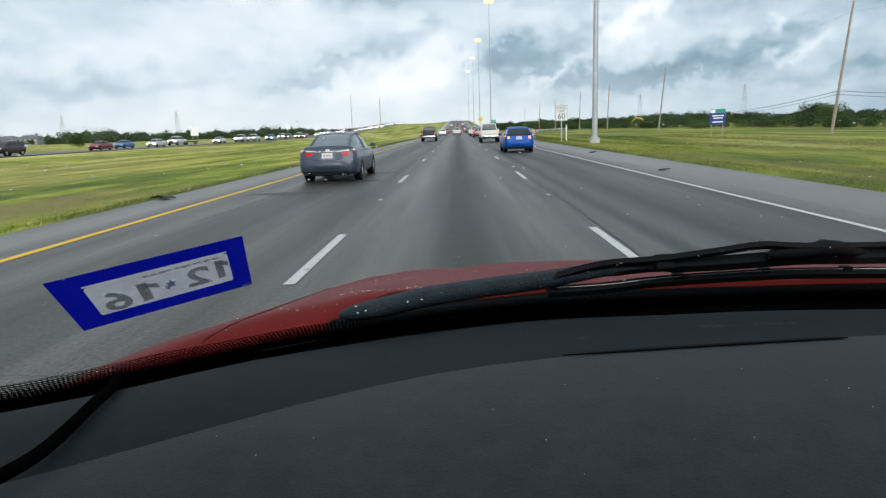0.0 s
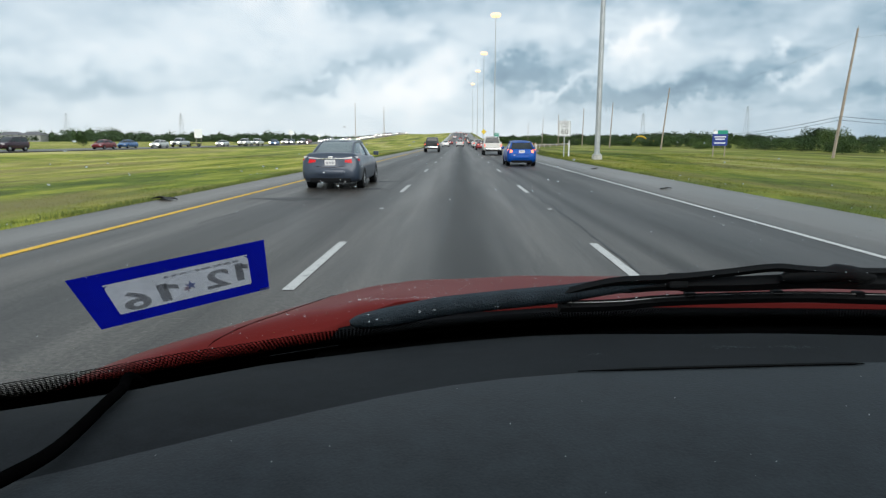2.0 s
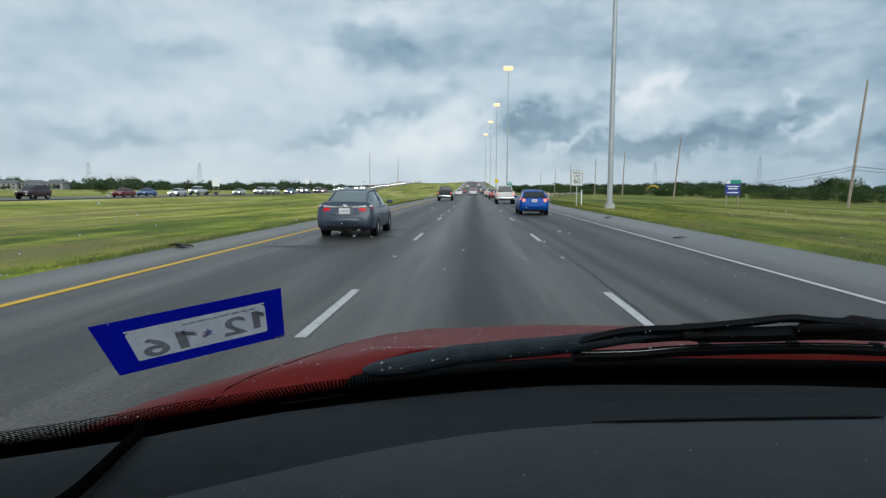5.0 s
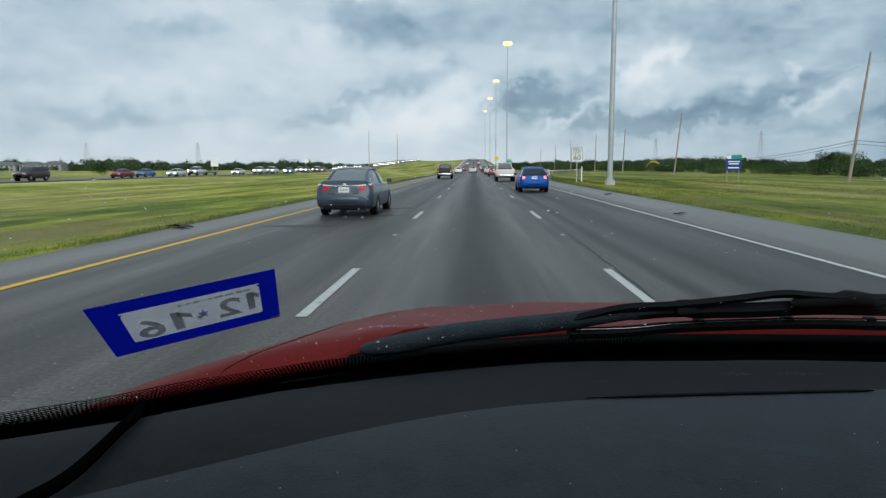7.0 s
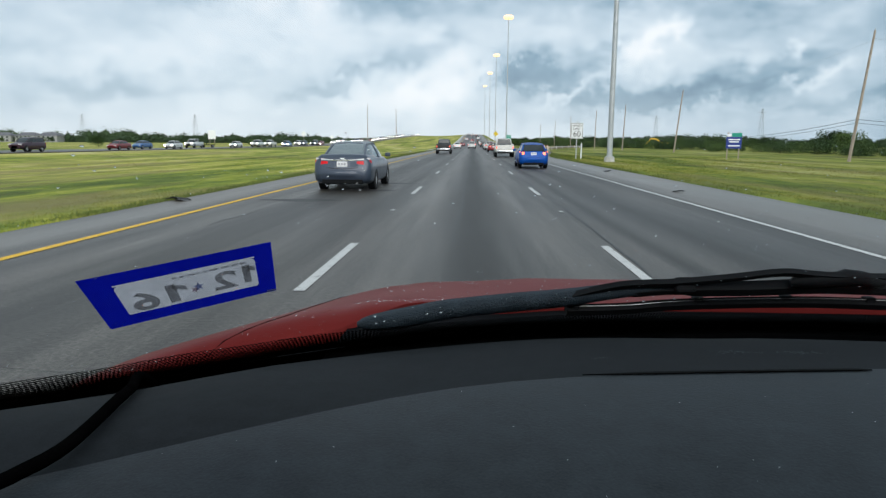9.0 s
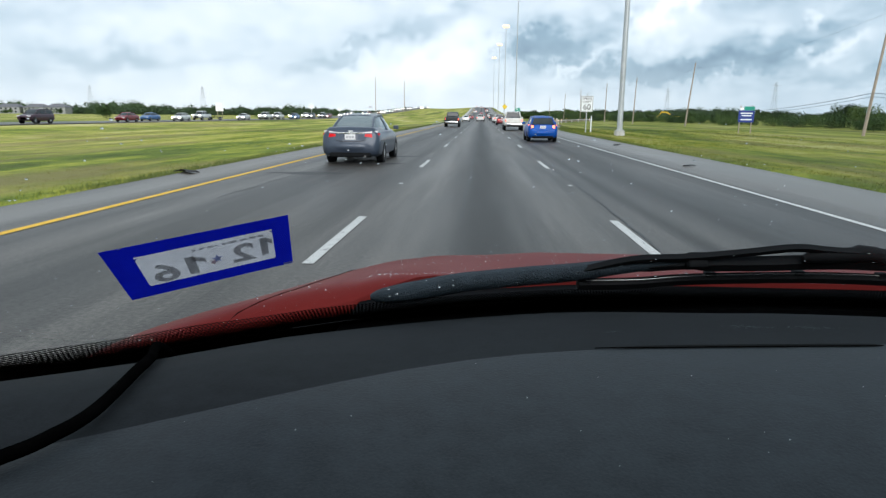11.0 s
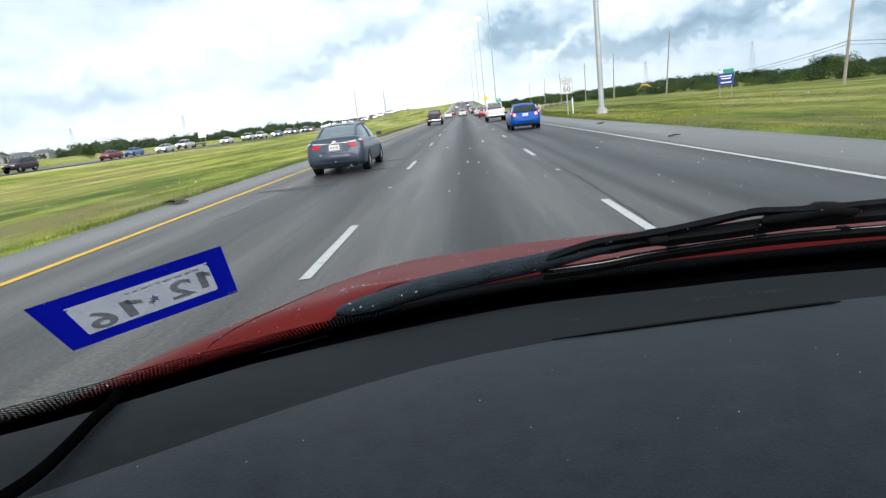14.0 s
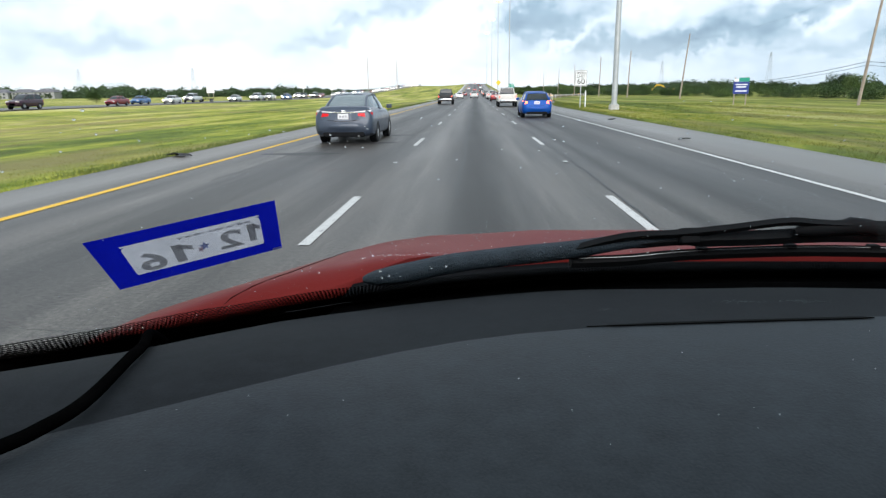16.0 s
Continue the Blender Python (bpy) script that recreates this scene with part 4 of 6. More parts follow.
def build_sticker():
    """Registration sticker stuck on the inside of the glass, so its print is seen from behind."""
    corners = [glass_on(*c) for c in STICKER]
    base = thing("window_sticker", "blue-edged white registration sticker on the windscreen, seen mirrored", "sticker")

    def at(u, v, lift):
        """u across from the outer corner, v down; both 0 to 1."""
        tl, tr, br, bl = corners
        flat = (1 - v) * ((1 - u) * tl + u * tr) + v * ((1 - u) * bl + u * br)
        return flat + Vector((0.45 * lift, -0.5 * lift, -0.75 * lift))
    for u0, u1, v0, v1 in ((0, 1, 0, 0.205), (0, 1, 0.795, 1), (0, 0.13, 0.205, 0.795), (0.89, 1, 0.205, 0.795)):
        part("blue_border", sheet(lambda u, v: at(u0 + (u1 - u0) * u, v0 + (v1 - v0) * v, 0.0010), steps(0, 1, 6), steps(0, 1, 2)), BLUE_VINYL, base, "deep blue border")
    part("paper", sheet(lambda u, v: at(0.130 + 0.760 * u, 0.205 + 0.590 * v, 0.0011), steps(0, 1, 10), steps(0, 1, 4)), PAPER, base, "faded grey-white paper")

    def char(name, text, u0, u1, v0, v1, mat):
        cu = bpy.data.curves.new(name, "FONT")
        cu.body, cu.size, cu.extrude, cu.offset = text, 1.0, 0.0, 0.025
        tmp = bpy.data.objects.new(name, cu)
        scene.collection.objects.link(tmp)
        me = bpy.data.meshes.new_from_object(tmp.evaluated_get(bpy.context.evaluated_depsgraph_get()))
        bpy.data.objects.remove(tmp)
        lo = [min(v.co[k] for v in me.vertices) for k in (0, 1)]
        hi = [max(v.co[k] for v in me.vertices) for k in (0, 1)]
        for v in me.vertices:
            a, b = [(v.co[k] - lo[k]) / (hi[k] - lo[k]) for k in (0, 1)]
            v.co = at(u1 - (u1 - u0) * a, v1 - (v1 - v0) * b, 0.0022)
        me.materials.clear()
        me.materials.append(mat)
        ob = new(name, me)
        ob.parent = base
        return ob
    char("numeral", "6", 0.175, 0.315, 0.385, 0.745, PRINT)
    char("numeral", "1", 0.365, 0.420, 0.370, 0.715, PRINT)
    part("numeral_flag", sheet(lambda a, b: at(0.40 + 0.075 * a, 0.375 + 0.07 * a + 0.085 * b, 0.0022), [0, 1], [0, 1]), PRINT, base)
    char("numeral", "2", 0.625, 0.765, 0.335, 0.685, PRINT)
    char("numeral", "1", 0.805, 0.850, 0.310, 0.650, PRINT)
    part("numeral_flag", sheet(lambda a, b: at(0.84 + 0.04 * a, 0.315 + 0.05 * a + 0.085 * b, 0.0022), [0, 1], [0, 1]), PRINT, base)
    for tip, size, ink in ((0.0, 0.034, BLUE_INK), (0.5, 0.026, PINK_INK)):
        bm = bmesh.new()
        ring = [bm.verts.new(at(0.540 - 0.05 * tip + (size if k % 2 == 0 else size * 0.42) * math.sin(0.628 * k + tip), 0.515 + 0.10 * tip - (size if k % 2 == 0 else size * 0.42) * 2.7 * math.cos(0.628 * k + tip), 0.0022)) for k in range(10)]
        bm.faces.new(ring)
        part("star", bm, ink, base, "faded printed star")
    rng = random.Random(3)
    u = 0.42
    while u < 0.84:
        w = rng.uniform(0.012, 0.05)
        part("print_bar", sheet(lambda a, b, u=u, w=w: at(u + w * a, 0.262 + 0.036 * b - 0.03 * u, 0.0022), [0, 1], [0, 1]), FADED, base)
        u += w + rng.uniform(0.006, 0.03)
    # rounded corners of the paper
    for cu, du, cv, dv in ((0.13, 1, 0.205, 1), (0.89, -1, 0.205, 1), (0.13, 1, 0.795, -1), (0.89, -1, 0.795, -1)):
        bm = bmesh.new()
        ring = [at(cu, cv, 0.0020)] + [at(cu + du * 0.030 * (1 - math.sin(a)), cv + dv * 0.085 * (1 - math.cos(a)), 0.0020) for a in [math.pi / 2 * q / 6 for q in range(7)]]
        bm.faces.new([bm.verts.new(p) for p in ring])
        part("blue_corner", bm, BLUE_VINYL, base)
    part("label_tab", sheet(lambda a, b: at(0.935 + 0.06 * a, 0.94 + 0.05 * b, 0.0016), [0, 1], [0, 1]), PAPER, base, "small pale tab at the corner")
    return base


# corners in the plan
STICKER = ((-0.2215, 0.3432), (-0.1333, 0.4150), (-0.1441, 0.4574), (-0.2289, 0.3863))


def build_cable():
    pts = smooth_path([(-0.315, 0.60, 1.215), (-0.285, 0.517, 1.2574), (-0.262, 0.463, 1.2690), (-0.2525, 0.425, 1.2740), (-0.2462, 0.390, 1.2755), (-0.2415, 0.358, 1.2768), (-0.2435, 0.3405, 1.2760), (-0.250, 0.327, 1.2745), (-0.260, 0.3125, 1.2725), (-0.290, 0.285, 1.2690), (-0.36, 0.24, 1.262), (-0.45, 0.19, 1.252)])
    ob = finish("cable", tube(pts, 0.0042, 10), CABLE_BLACK, smooth=50)
    tagged(ob, "black cable lying across the corner of the dashboard", "cable")


def build_bonnet_beads():
    """Rain beads standing on the bonnet."""
    rng = random.Random(31)
    bm = bmesh.new()
    for k in range(260):
        # most lie scattered, some in a row along the rear edge
        x, s, r = rng.uniform(-0.36, 0.55), rng.uniform(0.0, 0.65) ** 1.3, rng.uniform(0.0007, 0.0018)
        if k < 34:
            x, r = -0.190 + 0.0050 * k + rng.uniform(-0.003, 0.003), rng.uniform(0.0008, 0.0017)
            y = along(((-0.21, 0.795), (-0.18, 0.812), (-0.165, 0.866), (-0.14, 0.880), (-0.02, 0.910)), x) + rng.uniform(-0.003, 0.003)
            s = max((y - bonnet_y(x, 0)) / (1.80 - bonnet_y(x, 0)), 0.004)
        p = Vector(bonnet_at(x, s))
        made = bmesh.ops.create_icosphere(bm, subdivisions=2, radius=r)["verts"]
        for v in made:
            v.co = p + Vector((v.co.x, v.co.y, 0.3 * r + 0.7 * v.co.z))
    tagged(finish("rain_beads", bm, DROP, smooth=80), "clear rain beads standing on the red bonnet", "raindrops", kind="stuff")


def build_dust():
    """Pale specks lying on the dashboard."""
    rng = random.Random(17)
    bm = bmesh.new()
    for _ in range(60):
        x = rng.uniform(-0.36, 0.6)
        y = rng.uniform(0.2, crease(x) - 0.01)
        s = (y + 0.02) / (crease(x) + 0.02)
        z = 1.286 - 2.6 * max(0.16 - y, 0.0) ** 2 - 0.50 * max(0.47 - y, 0.0) ** 2 - 0.006 * s ** 6 + 0.004 * math.sin(3 * x)
        r = rng.choice((0.00018, 0.00022, 0.0003, 0.00038))
        made = bmesh.ops.create_icosphere(bm, subdivisions=1, radius=r)["verts"]
        for v in made:
            v.co = Vector((x, y, z + 0.0003)) + v.co
    tagged(finish("dust", bm, DUST), "pale dust specks on the dashboard", "dust", kind="stuff")


def build_drops():
    rng = random.Random(11)
    bm = bmesh.new()
    for k in range(820):
        x = rng.uniform(-0.42, 0.75)
        d = 0.02 + 0.42 * rng.random() ** 0.9
        r = rng.choice((0.00028, 0.00036, 0.00045, 0.0006)) * rng.uniform(0.8, 1.2)
        if k < 16:
            x, d, r = rng.uniform(-0.1, 0.25), rng.uniform(0.015, 0.06), 0.0016
        c = glass_at(x, d) + Vector((0, 0.0008, 0.0016 - 0.10 * ((d - 0.002) / 0.93) ** 2))
        made = bmesh.ops.create_icosphere(bm, subdivisions=1, radius=r)["verts"]
        for v in made:
            v.co = c + Vector((v.co.x * rng.uniform(0.9, 1.4), v.co.y, v.co.z * 0.6))
    ob = finish("raindrops", bm, DROP, smooth=80)
    ob.visible_shadow = False
    tagged(ob, "scattered clear raindrops on the windscreen", "raindrops", kind="stuff")


build_own_car()
build_sticker()
build_cable()
build_drops()
build_bonnet_beads()
build_dust()


# ---- traffic ----
def spline(table, y):
    """Smooth row of values at y from a table of (y, values...)."""
    ys = [r[0] for r in table]
    if y <= ys[0]:
        return table[0][1:]
    if y >= ys[-1]:
        return table[-1][1:]
    i = max(k for k in range(len(ys) - 1) if ys[k] <= y)
    t = (y - ys[i]) / (ys[i + 1] - ys[i])
    out = []
    for c in range(1, len(table[0])):
        p1, p2 = table[i][c], table[i + 1][c]
        m1 = (p2 - table[max(i - 1, 0)][c]) / (ys[i + 1] - ys[max(i - 1, 0)]) * (ys[i + 1] - ys[i])
        m2 = (table[min(i + 2, len(ys) - 1)][c] - p1) / (ys[min(i + 2, len(ys) - 1)] - ys[i]) * (ys[i + 1] - ys[i])
        out.append((2 * t ** 3 - 3 * t * t + 1) * p1 + (t ** 3 - 2 * t * t + t) * m1 + (-2 * t ** 3 + 3 * t * t) * p2 + (t ** 3 - t * t) * m2)
    return out


def loft(table, section, count):
    ys = [r[0] for r in table]
    bm = bmesh.new()
    rings = []
    rows = set(steps(ys[0], ys[-1], count)) | set(ys) | set((a + b) / 2 for a, b in zip(ys, ys[1:]) if b - a < 0.2)
    for y in sorted(rows):
        pts = section(*spline(table, y))
        pts = pts + [(-x, z) for x, z in reversed(pts)]
        rings.append([bm.verts.new((x, y, z)) for x, z in pts])
    n = len(rings[0])
    for a, b in zip(rings, rings[1:]):
        for k in range(n):
            bm.faces.new((a[k], a[(k + 1) % n], b[(k + 1) % n], b[k]))
    bm.faces.new(rings[0][::-1])
    bm.faces.new(rings[-1])
    return bm


def body_section(w, sill, belt, top, tw):
    h = belt - sill
    return [(0.03, sill), (w * 0.86, sill), (w * 0.97, sill + min(0.07, 0.15 * h)), (w, sill + min(0.20, 0.36 * h)), (w * 1.005, (sill + belt) / 2 + min(0.04, 0.08 * h)), (w * 0.985, belt - min(0.05, 0.12 * h)),
            (w * 0.95, belt), ((tw + w * 0.95) / 2 + 0.01, (belt + top) / 2 + min(0.025, 0.2 * (top - belt))), (tw, top), (tw * 0.5, top + 0.014), (0.03, top + 0.018)]


def cabin_section(bw, bz, rw, rz):
    return [(0.02, bz - 0.05), (bw, bz - 0.05), (bw * 0.995, bz), ((bw + rw) / 2 + 0.012, (bz + rz) / 2), (rw + 0.02, rz - 0.05), (rw - 0.02, rz - 0.012), (rw - 0.10, rz), (0.02, rz + 0.02)]


# body rows: y, half width, sill, belt, top, top half width; cabin rows: y, base half width, base height, roof half width, roof height
SEDAN_SHAPE = dict(
    body=[(-2.40, 0.62, 0.42, 0.55, 0.60, 0.50), (-2.37, 0.73, 0.34, 0.62, 0.70, 0.58), (-2.31, 0.81, 0.28, 0.74, 0.84, 0.64), (-2.25, 0.85, 0.25, 0.84, 0.98, 0.66), (-2.17, 0.87, 0.23, 0.88, 1.06, 0.67), (-2.02, 0.88, 0.21, 0.90, 1.085, 0.68),
          (-1.3, 0.885, 0.20, 0.92, 1.05, 0.72), (0, 0.885, 0.20, 0.92, 0.98, 0.74), (1.0, 0.885, 0.20, 0.90, 0.98, 0.72), (1.5, 0.87, 0.22, 0.84, 0.92, 0.66), (2.1, 0.80, 0.28, 0.70, 0.77, 0.55), (2.32, 0.62, 0.38, 0.58, 0.64, 0.42)],
    cabin=[(-1.86, 0.68, 1.03, 0.62, 1.075), (-1.50, 0.75, 1.0, 0.575, 1.235), (-1.05, 0.79, 0.98, 0.535, 1.40), (-0.55, 0.80, 0.97, 0.54, 1.455), (-0.1, 0.80, 0.97, 0.545, 1.465), (0.35, 0.80, 0.97, 0.545, 1.43), (0.8, 0.77, 0.97, 0.60, 1.20), (1.18, 0.70, 0.95, 0.62, 0.985)],
    roof=(-0.98, 0.42), wheels=(-1.38, 1.35), radius=0.325, half=0.885, tail=(0.46, 0.785, 0.915, 0.2), rear=-2.29, nose=2.30, face=((0.55, -2.40), (0.70, -2.375), (0.84, -2.315), (0.98, -2.255), (1.06, -2.18)))
HATCH_SHAPE = dict(
    body=[(-2.06, 0.62, 0.40, 0.58, 0.62, 0.50), (-2.03, 0.72, 0.33, 0.64, 0.72, 0.56), (-1.98, 0.79, 0.28, 0.80, 0.88, 0.62), (-1.92, 0.83, 0.25, 0.90, 0.98, 0.66), (-1.80, 0.845, 0.23, 0.93, 1.01, 0.69), (-1.2, 0.855, 0.20, 0.93, 0.99, 0.72),
          (0, 0.855, 0.20, 0.92, 0.97, 0.73), (0.9, 0.85, 0.20, 0.89, 0.96, 0.71), (1.4, 0.84, 0.22, 0.82, 0.90, 0.64), (1.90, 0.77, 0.28, 0.68, 0.75, 0.53), (2.10, 0.60, 0.38, 0.56, 0.62, 0.40)],
    cabin=[(-1.93, 0.70, 0.98, 0.68, 1.01), (-1.78, 0.73, 0.98, 0.625, 1.19), (-1.60, 0.75, 0.98, 0.575, 1.34), (-1.35, 0.77, 0.98, 0.56, 1.41), (-0.5, 0.78, 0.97, 0.57, 1.455), (0.2, 0.78, 0.97, 0.56, 1.42), (0.7, 0.75, 0.97, 0.61, 1.18), (1.05, 0.70, 0.95, 0.62, 0.985)],
    roof=(-1.60, 0.28), wheels=(-1.25, 1.25), radius=0.305, half=0.855, tail=(0.56, 0.76, 0.98, 0.2), rear=-1.96, nose=2.08, face=((0.55, -2.06), (0.70, -2.035), (0.86, -1.985), (0.98, -1.93), (1.02, -1.90)))
SUV_SHAPE = dict(
    body=[(-2.35, 0.82, 0.50, 1.05, 1.16, 0.74), (-2.27, 0.91, 0.40, 1.10, 1.20, 0.78), (-1.8, 0.95, 0.32, 1.12, 1.18, 0.80), (0, 0.96, 0.30, 1.10, 1.16, 0.82), (1.0, 0.95, 0.30, 1.08, 1.15, 0.80), (1.9, 0.90, 0.36, 0.98, 1.06, 0.68), (2.35, 0.74, 0.48, 0.78, 0.86, 0.55)],
    cabin=[(-2.22, 0.80, 1.14, 0.76, 1.20), (-2.05, 0.84, 1.14, 0.68, 1.66), (-1.8, 0.85, 1.14, 0.655, 1.76), (-0.6, 0.85, 1.13, 0.66, 1.79), (0.25, 0.84, 1.13, 0.64, 1.74), (0.8, 0.80, 1.13, 0.70, 1.42), (1.12, 0.76, 1.12, 0.70, 1.16)],
    roof=(-2.0, 0.35), wheels=(-1.42, 1.45), radius=0.375, half=0.955, tail=(0.74, 0.88, 1.12, 0.32), rear=-2.35, nose=2.32)
PICKUP_SHAPE = dict(
    body=[(-2.85, 0.90, 0.56, 1.12, 1.20, 0.86), (-2.80, 0.95, 0.50, 1.16, 1.235, 0.88), (-2.0, 0.97, 0.42, 1.17, 1.24, 0.89), (0, 0.975, 0.38, 1.16, 1.22, 0.86), (1.2, 0.97, 0.38, 1.12, 1.20, 0.84), (2.3, 0.94, 0.42, 1.06, 1.14, 0.74), (2.85, 0.84, 0.54, 0.92, 1.0, 0.66)],
    cabin=[(-0.95, 0.84, 1.20, 0.80, 1.26), (-0.88, 0.86, 1.20, 0.70, 1.74), (-0.75, 0.86, 1.19, 0.67, 1.86), (0.1, 0.86, 1.19, 0.675, 1.90), (0.75, 0.85, 1.19, 0.66, 1.85), (1.25, 0.80, 1.19, 0.71, 1.48), (1.55, 0.77, 1.18, 0.71, 1.21)],
    roof=(-0.86, 0.85), wheels=(-1.85, 1.75), radius=0.40, half=0.975, tail=(0.80, 0.84, 1.14, 0.15), rear=-2.85, nose=2.82)
KINDS = {"sedan": SEDAN_SHAPE, "hatch": HATCH_SHAPE, "suv": SUV_SHAPE, "pickup": PICKUP_SHAPE}


def build_vehicle(kind, name, paint, label, at, group="", tail_lit=True, lights=False, fine=True, scale=1.0, lamp_mat=None, glass=None):
    k = KINDS[kind]
    small = kind in ("sedan", "hatch")

    def face_y(z):
        """Where the rear of the car stands at a height."""
        return spline(k["face"], z)[0] if small else k["rear"]
    car = thing(name, label, {"suv": "suv", "pickup": "pickup truck"}.get(kind, "car"), group, at=at)
    body = part("body", loft(k["body"], body_section, 36 if fine else 20), paint, car, smooth=38)
    part("windows", loft(k["cabin"], cabin_section, 26 if fine else 14), glass or CAR_GLASS, car, "dark window glass" if glass is None else "greenish window glass paled for the daylight seen through it", 35)
    # roof and pillars over the glass
    r0, r1 = k["roof"]

    def over(y, s):
        bw, bz, rw, rz = spline(k["cabin"], y)
        return (s * (rw - 0.015), y, rz + 0.03 - 0.045 * abs(s) ** 4)
    part("roof", sheet(over, steps(r0, r1, 8), steps(-1, 1, 10), -0.02), paint, car, smooth=50)
    ys = [row[0] for row in k["cabin"]]

    def pillar(points, r=0.032):
        part("pillar", tube(points, r, 6), paint, car)
    for s in (-1, 1):
        edge = []
        for y in steps(r1 - 0.04, ys[-1], 5):
            bw, bz, rw, rz = spline(k["cabin"], y)
            edge.append((s * (rw - 0.02), y, rz - 0.012))
        pillar(edge)
        edge = []
        for y in steps(r0 + 0.04, ys[0], 5):
            bw, bz, rw, rz = spline(k["cabin"], y)
            edge.append((s * (rw - 0.01), y, rz - 0.02))
        pillar(edge, 0.045)
        mid = (r0 + r1) / 2 + 0.05
        bw, bz, rw, rz = spline(k["cabin"], mid)
        pillar([(s * (bw + 0.002), mid, bz - 0.02), (s * ((bw + rw) / 2 + 0.016), mid, (bz + rz) / 2), (s * (rw + 0.01), mid, rz - 0.04)], 0.028)
        rail = []
        for y in steps(r0, r1, 5):
            bw, bz, rw, rz = spline(k["cabin"], y)
            rail.append((s * (rw + 0.012), y, rz - 0.035))
        pillar(rail, 0.03)
        # mirror
        mz = spline(k["cabin"], ys[-1] - 0.35)[1]
        part("mirror", box(s * (k["half"] + 0.09) - 0.09, s * (k["half"] + 0.09) + 0.09, ys[-1] - 0.50, ys[-1] - 0.40, mz, mz + 0.14, 0.03), paint, car)
        # tail lamp, wrapped round the corner
        x0, z0, z1, wide = k["tail"]
        y0 = k["rear"]

        def lamp(a, b, s=s, x0=x0, z0=z0, z1=z1, y0=y0):
            x = x0 - 0.02 + (k["half"] - 0.03 - x0 + 0.02) * a
            z = z0 + (z1 - z0) * (0.5 + (b - 0.5) * (0.55 + 0.45 * a)) - 0.02 * a * (1 - b)
            if small:
                return (s * x, face_y(z) - 0.014 + 0.16 * a ** 3.0, z)
            return (s * x, y0 - 0.035 + 0.17 * a ** 3.0, z)
        part("tail_light", sheet(lamp, steps(0, 1, 8), steps(0, 1, 4), (0, 0.06, 0)), lamp_mat or (TAIL_LIT if tail_lit else TAIL), car, "lit red tail light" if tail_lit else "red tail light", 40)
        if kind == "sedan":
            def clear(a, b, s=s):
                z = 0.915 + 0.02 * a + 0.055 * b * (0.25 + 0.75 * a)
                return (s * (0.30 + 0.52 * a), face_y(z) - 0.016 + 0.10 * a ** 4, z)
            part("reversing_light", sheet(clear, steps(0, 1, 6), steps(0, 1, 2), (0, 0.05, 0)), TAIL_CLEAR, car, "clear lamp above the red tail light")

            def flank(a, b, s=s):
                z = 0.70 + 0.17 * b
                return (s * (0.235 + (0.20 + 0.10 * b) * a), face_y(z) - 0.010 - 0.010 * (1 - b), z)
            part("boot_panel", sheet(flank, steps(0, 1, 4), steps(0, 1, 3), (0, 0.03, 0)), paint, car, smooth=40)
        # headlamp
        hx, hz = k["half"] * 0.66, k["body"][-2][3] - 0.06
        big = 0.0
        bm = box(s * hx - 0.20 - big, s * hx + 0.20, k["nose"] - 0.26, k["nose"] - 0.01 + big, hz - 0.11 - big, hz + 0.07 + big, 0.04)
        part("headlight", bm, HEADLIGHT if lights else TAIL_CLEAR, car, "lit headlight" if lights else "")
        for wy in k["wheels"]:
            bm = bmesh.new()
            bmesh.ops.create_cone(bm, cap_ends=True, segments=20, radius1=k["radius"] * 1.14, radius2=k["radius"] * 1.14, depth=0.20)
            bmesh.ops.transform(bm, matrix=Matrix.Translation((s * (k["half"] - 0.112), wy, k["radius"] + 0.02)) @ Euler((0, radians(90), 0)).to_matrix().to_4x4(), verts=bm.verts)
            part("wheel_arch", bm, BLACK, car)
            wheel(car, s * (k["half"] - 0.085), wy, k["radius"], 0.20, s)
    # plate, bumpers, handle strip
    y0 = k["rear"]
    pz = {"sedan": 0.80, "hatch": 0.84, "suv": 0.92, "pickup": 0.70}[kind]
    y1 = face_y(pz) - 0.035 if small else y0 - 0.05
    part("number_plate", box(-0.16, 0.16, y1, y1 + 0.02, pz - 0.08, pz + 0.08, 0.006), PLATE, car, "white number plate")
    for i in (-1, 0, 1):
        part("plate_bar", box(i * 0.085 - 0.03, i * 0.085 + 0.03, y1 - 0.004, y1 + 0.002, pz - 0.03, pz + 0.03), PRINT_GREY, car)
    sill = k["body"][0][2]
    if small:
        # moulded edge where the boot lid meets the bumper, and the dark skirt below
        seam = [(x, face_y(0.665 + 0.09 * abs(x / 0.6) ** 3) - 0.004 + 0.10 * abs(x / 0.72) ** 5, 0.665 + 0.09 * abs(x / 0.6) ** 3) for x in steps(-0.62, 0.62, 16)]
        part("boot_gap", tube(seam, 0.007, 5), BLACK, car)
        yb = face_y(0.55)
        part("bumper", sheet(lambda x, q: (x, yb - 0.035 + 0.16 * abs(x / 0.70) ** 4 + 0.05 * (2 * q - 1) ** 2, 0.38 + 0.25 * q), steps(-0.70, 0.70, 16), steps(0, 1, 6), (0, 0.08, 0)), paint, car, smooth=50)
        part("bumper_lower", box(-k["half"] * 0.70, k["half"] * 0.70, face_y(0.55) + 0.02, face_y(0.55) + 0.25, 0.20, 0.36, 0.04), BLACK, car)
    else:
        part("bumper", box(-k["half"] * 0.86, k["half"] * 0.86, y0 - 0.06, y0 + 0.14, sill - 0.06, sill + 0.16, 0.05), paint if kind != "pickup" else CHROME, car, "chrome rear bumper" if kind == "pickup" else "", smooth=40)
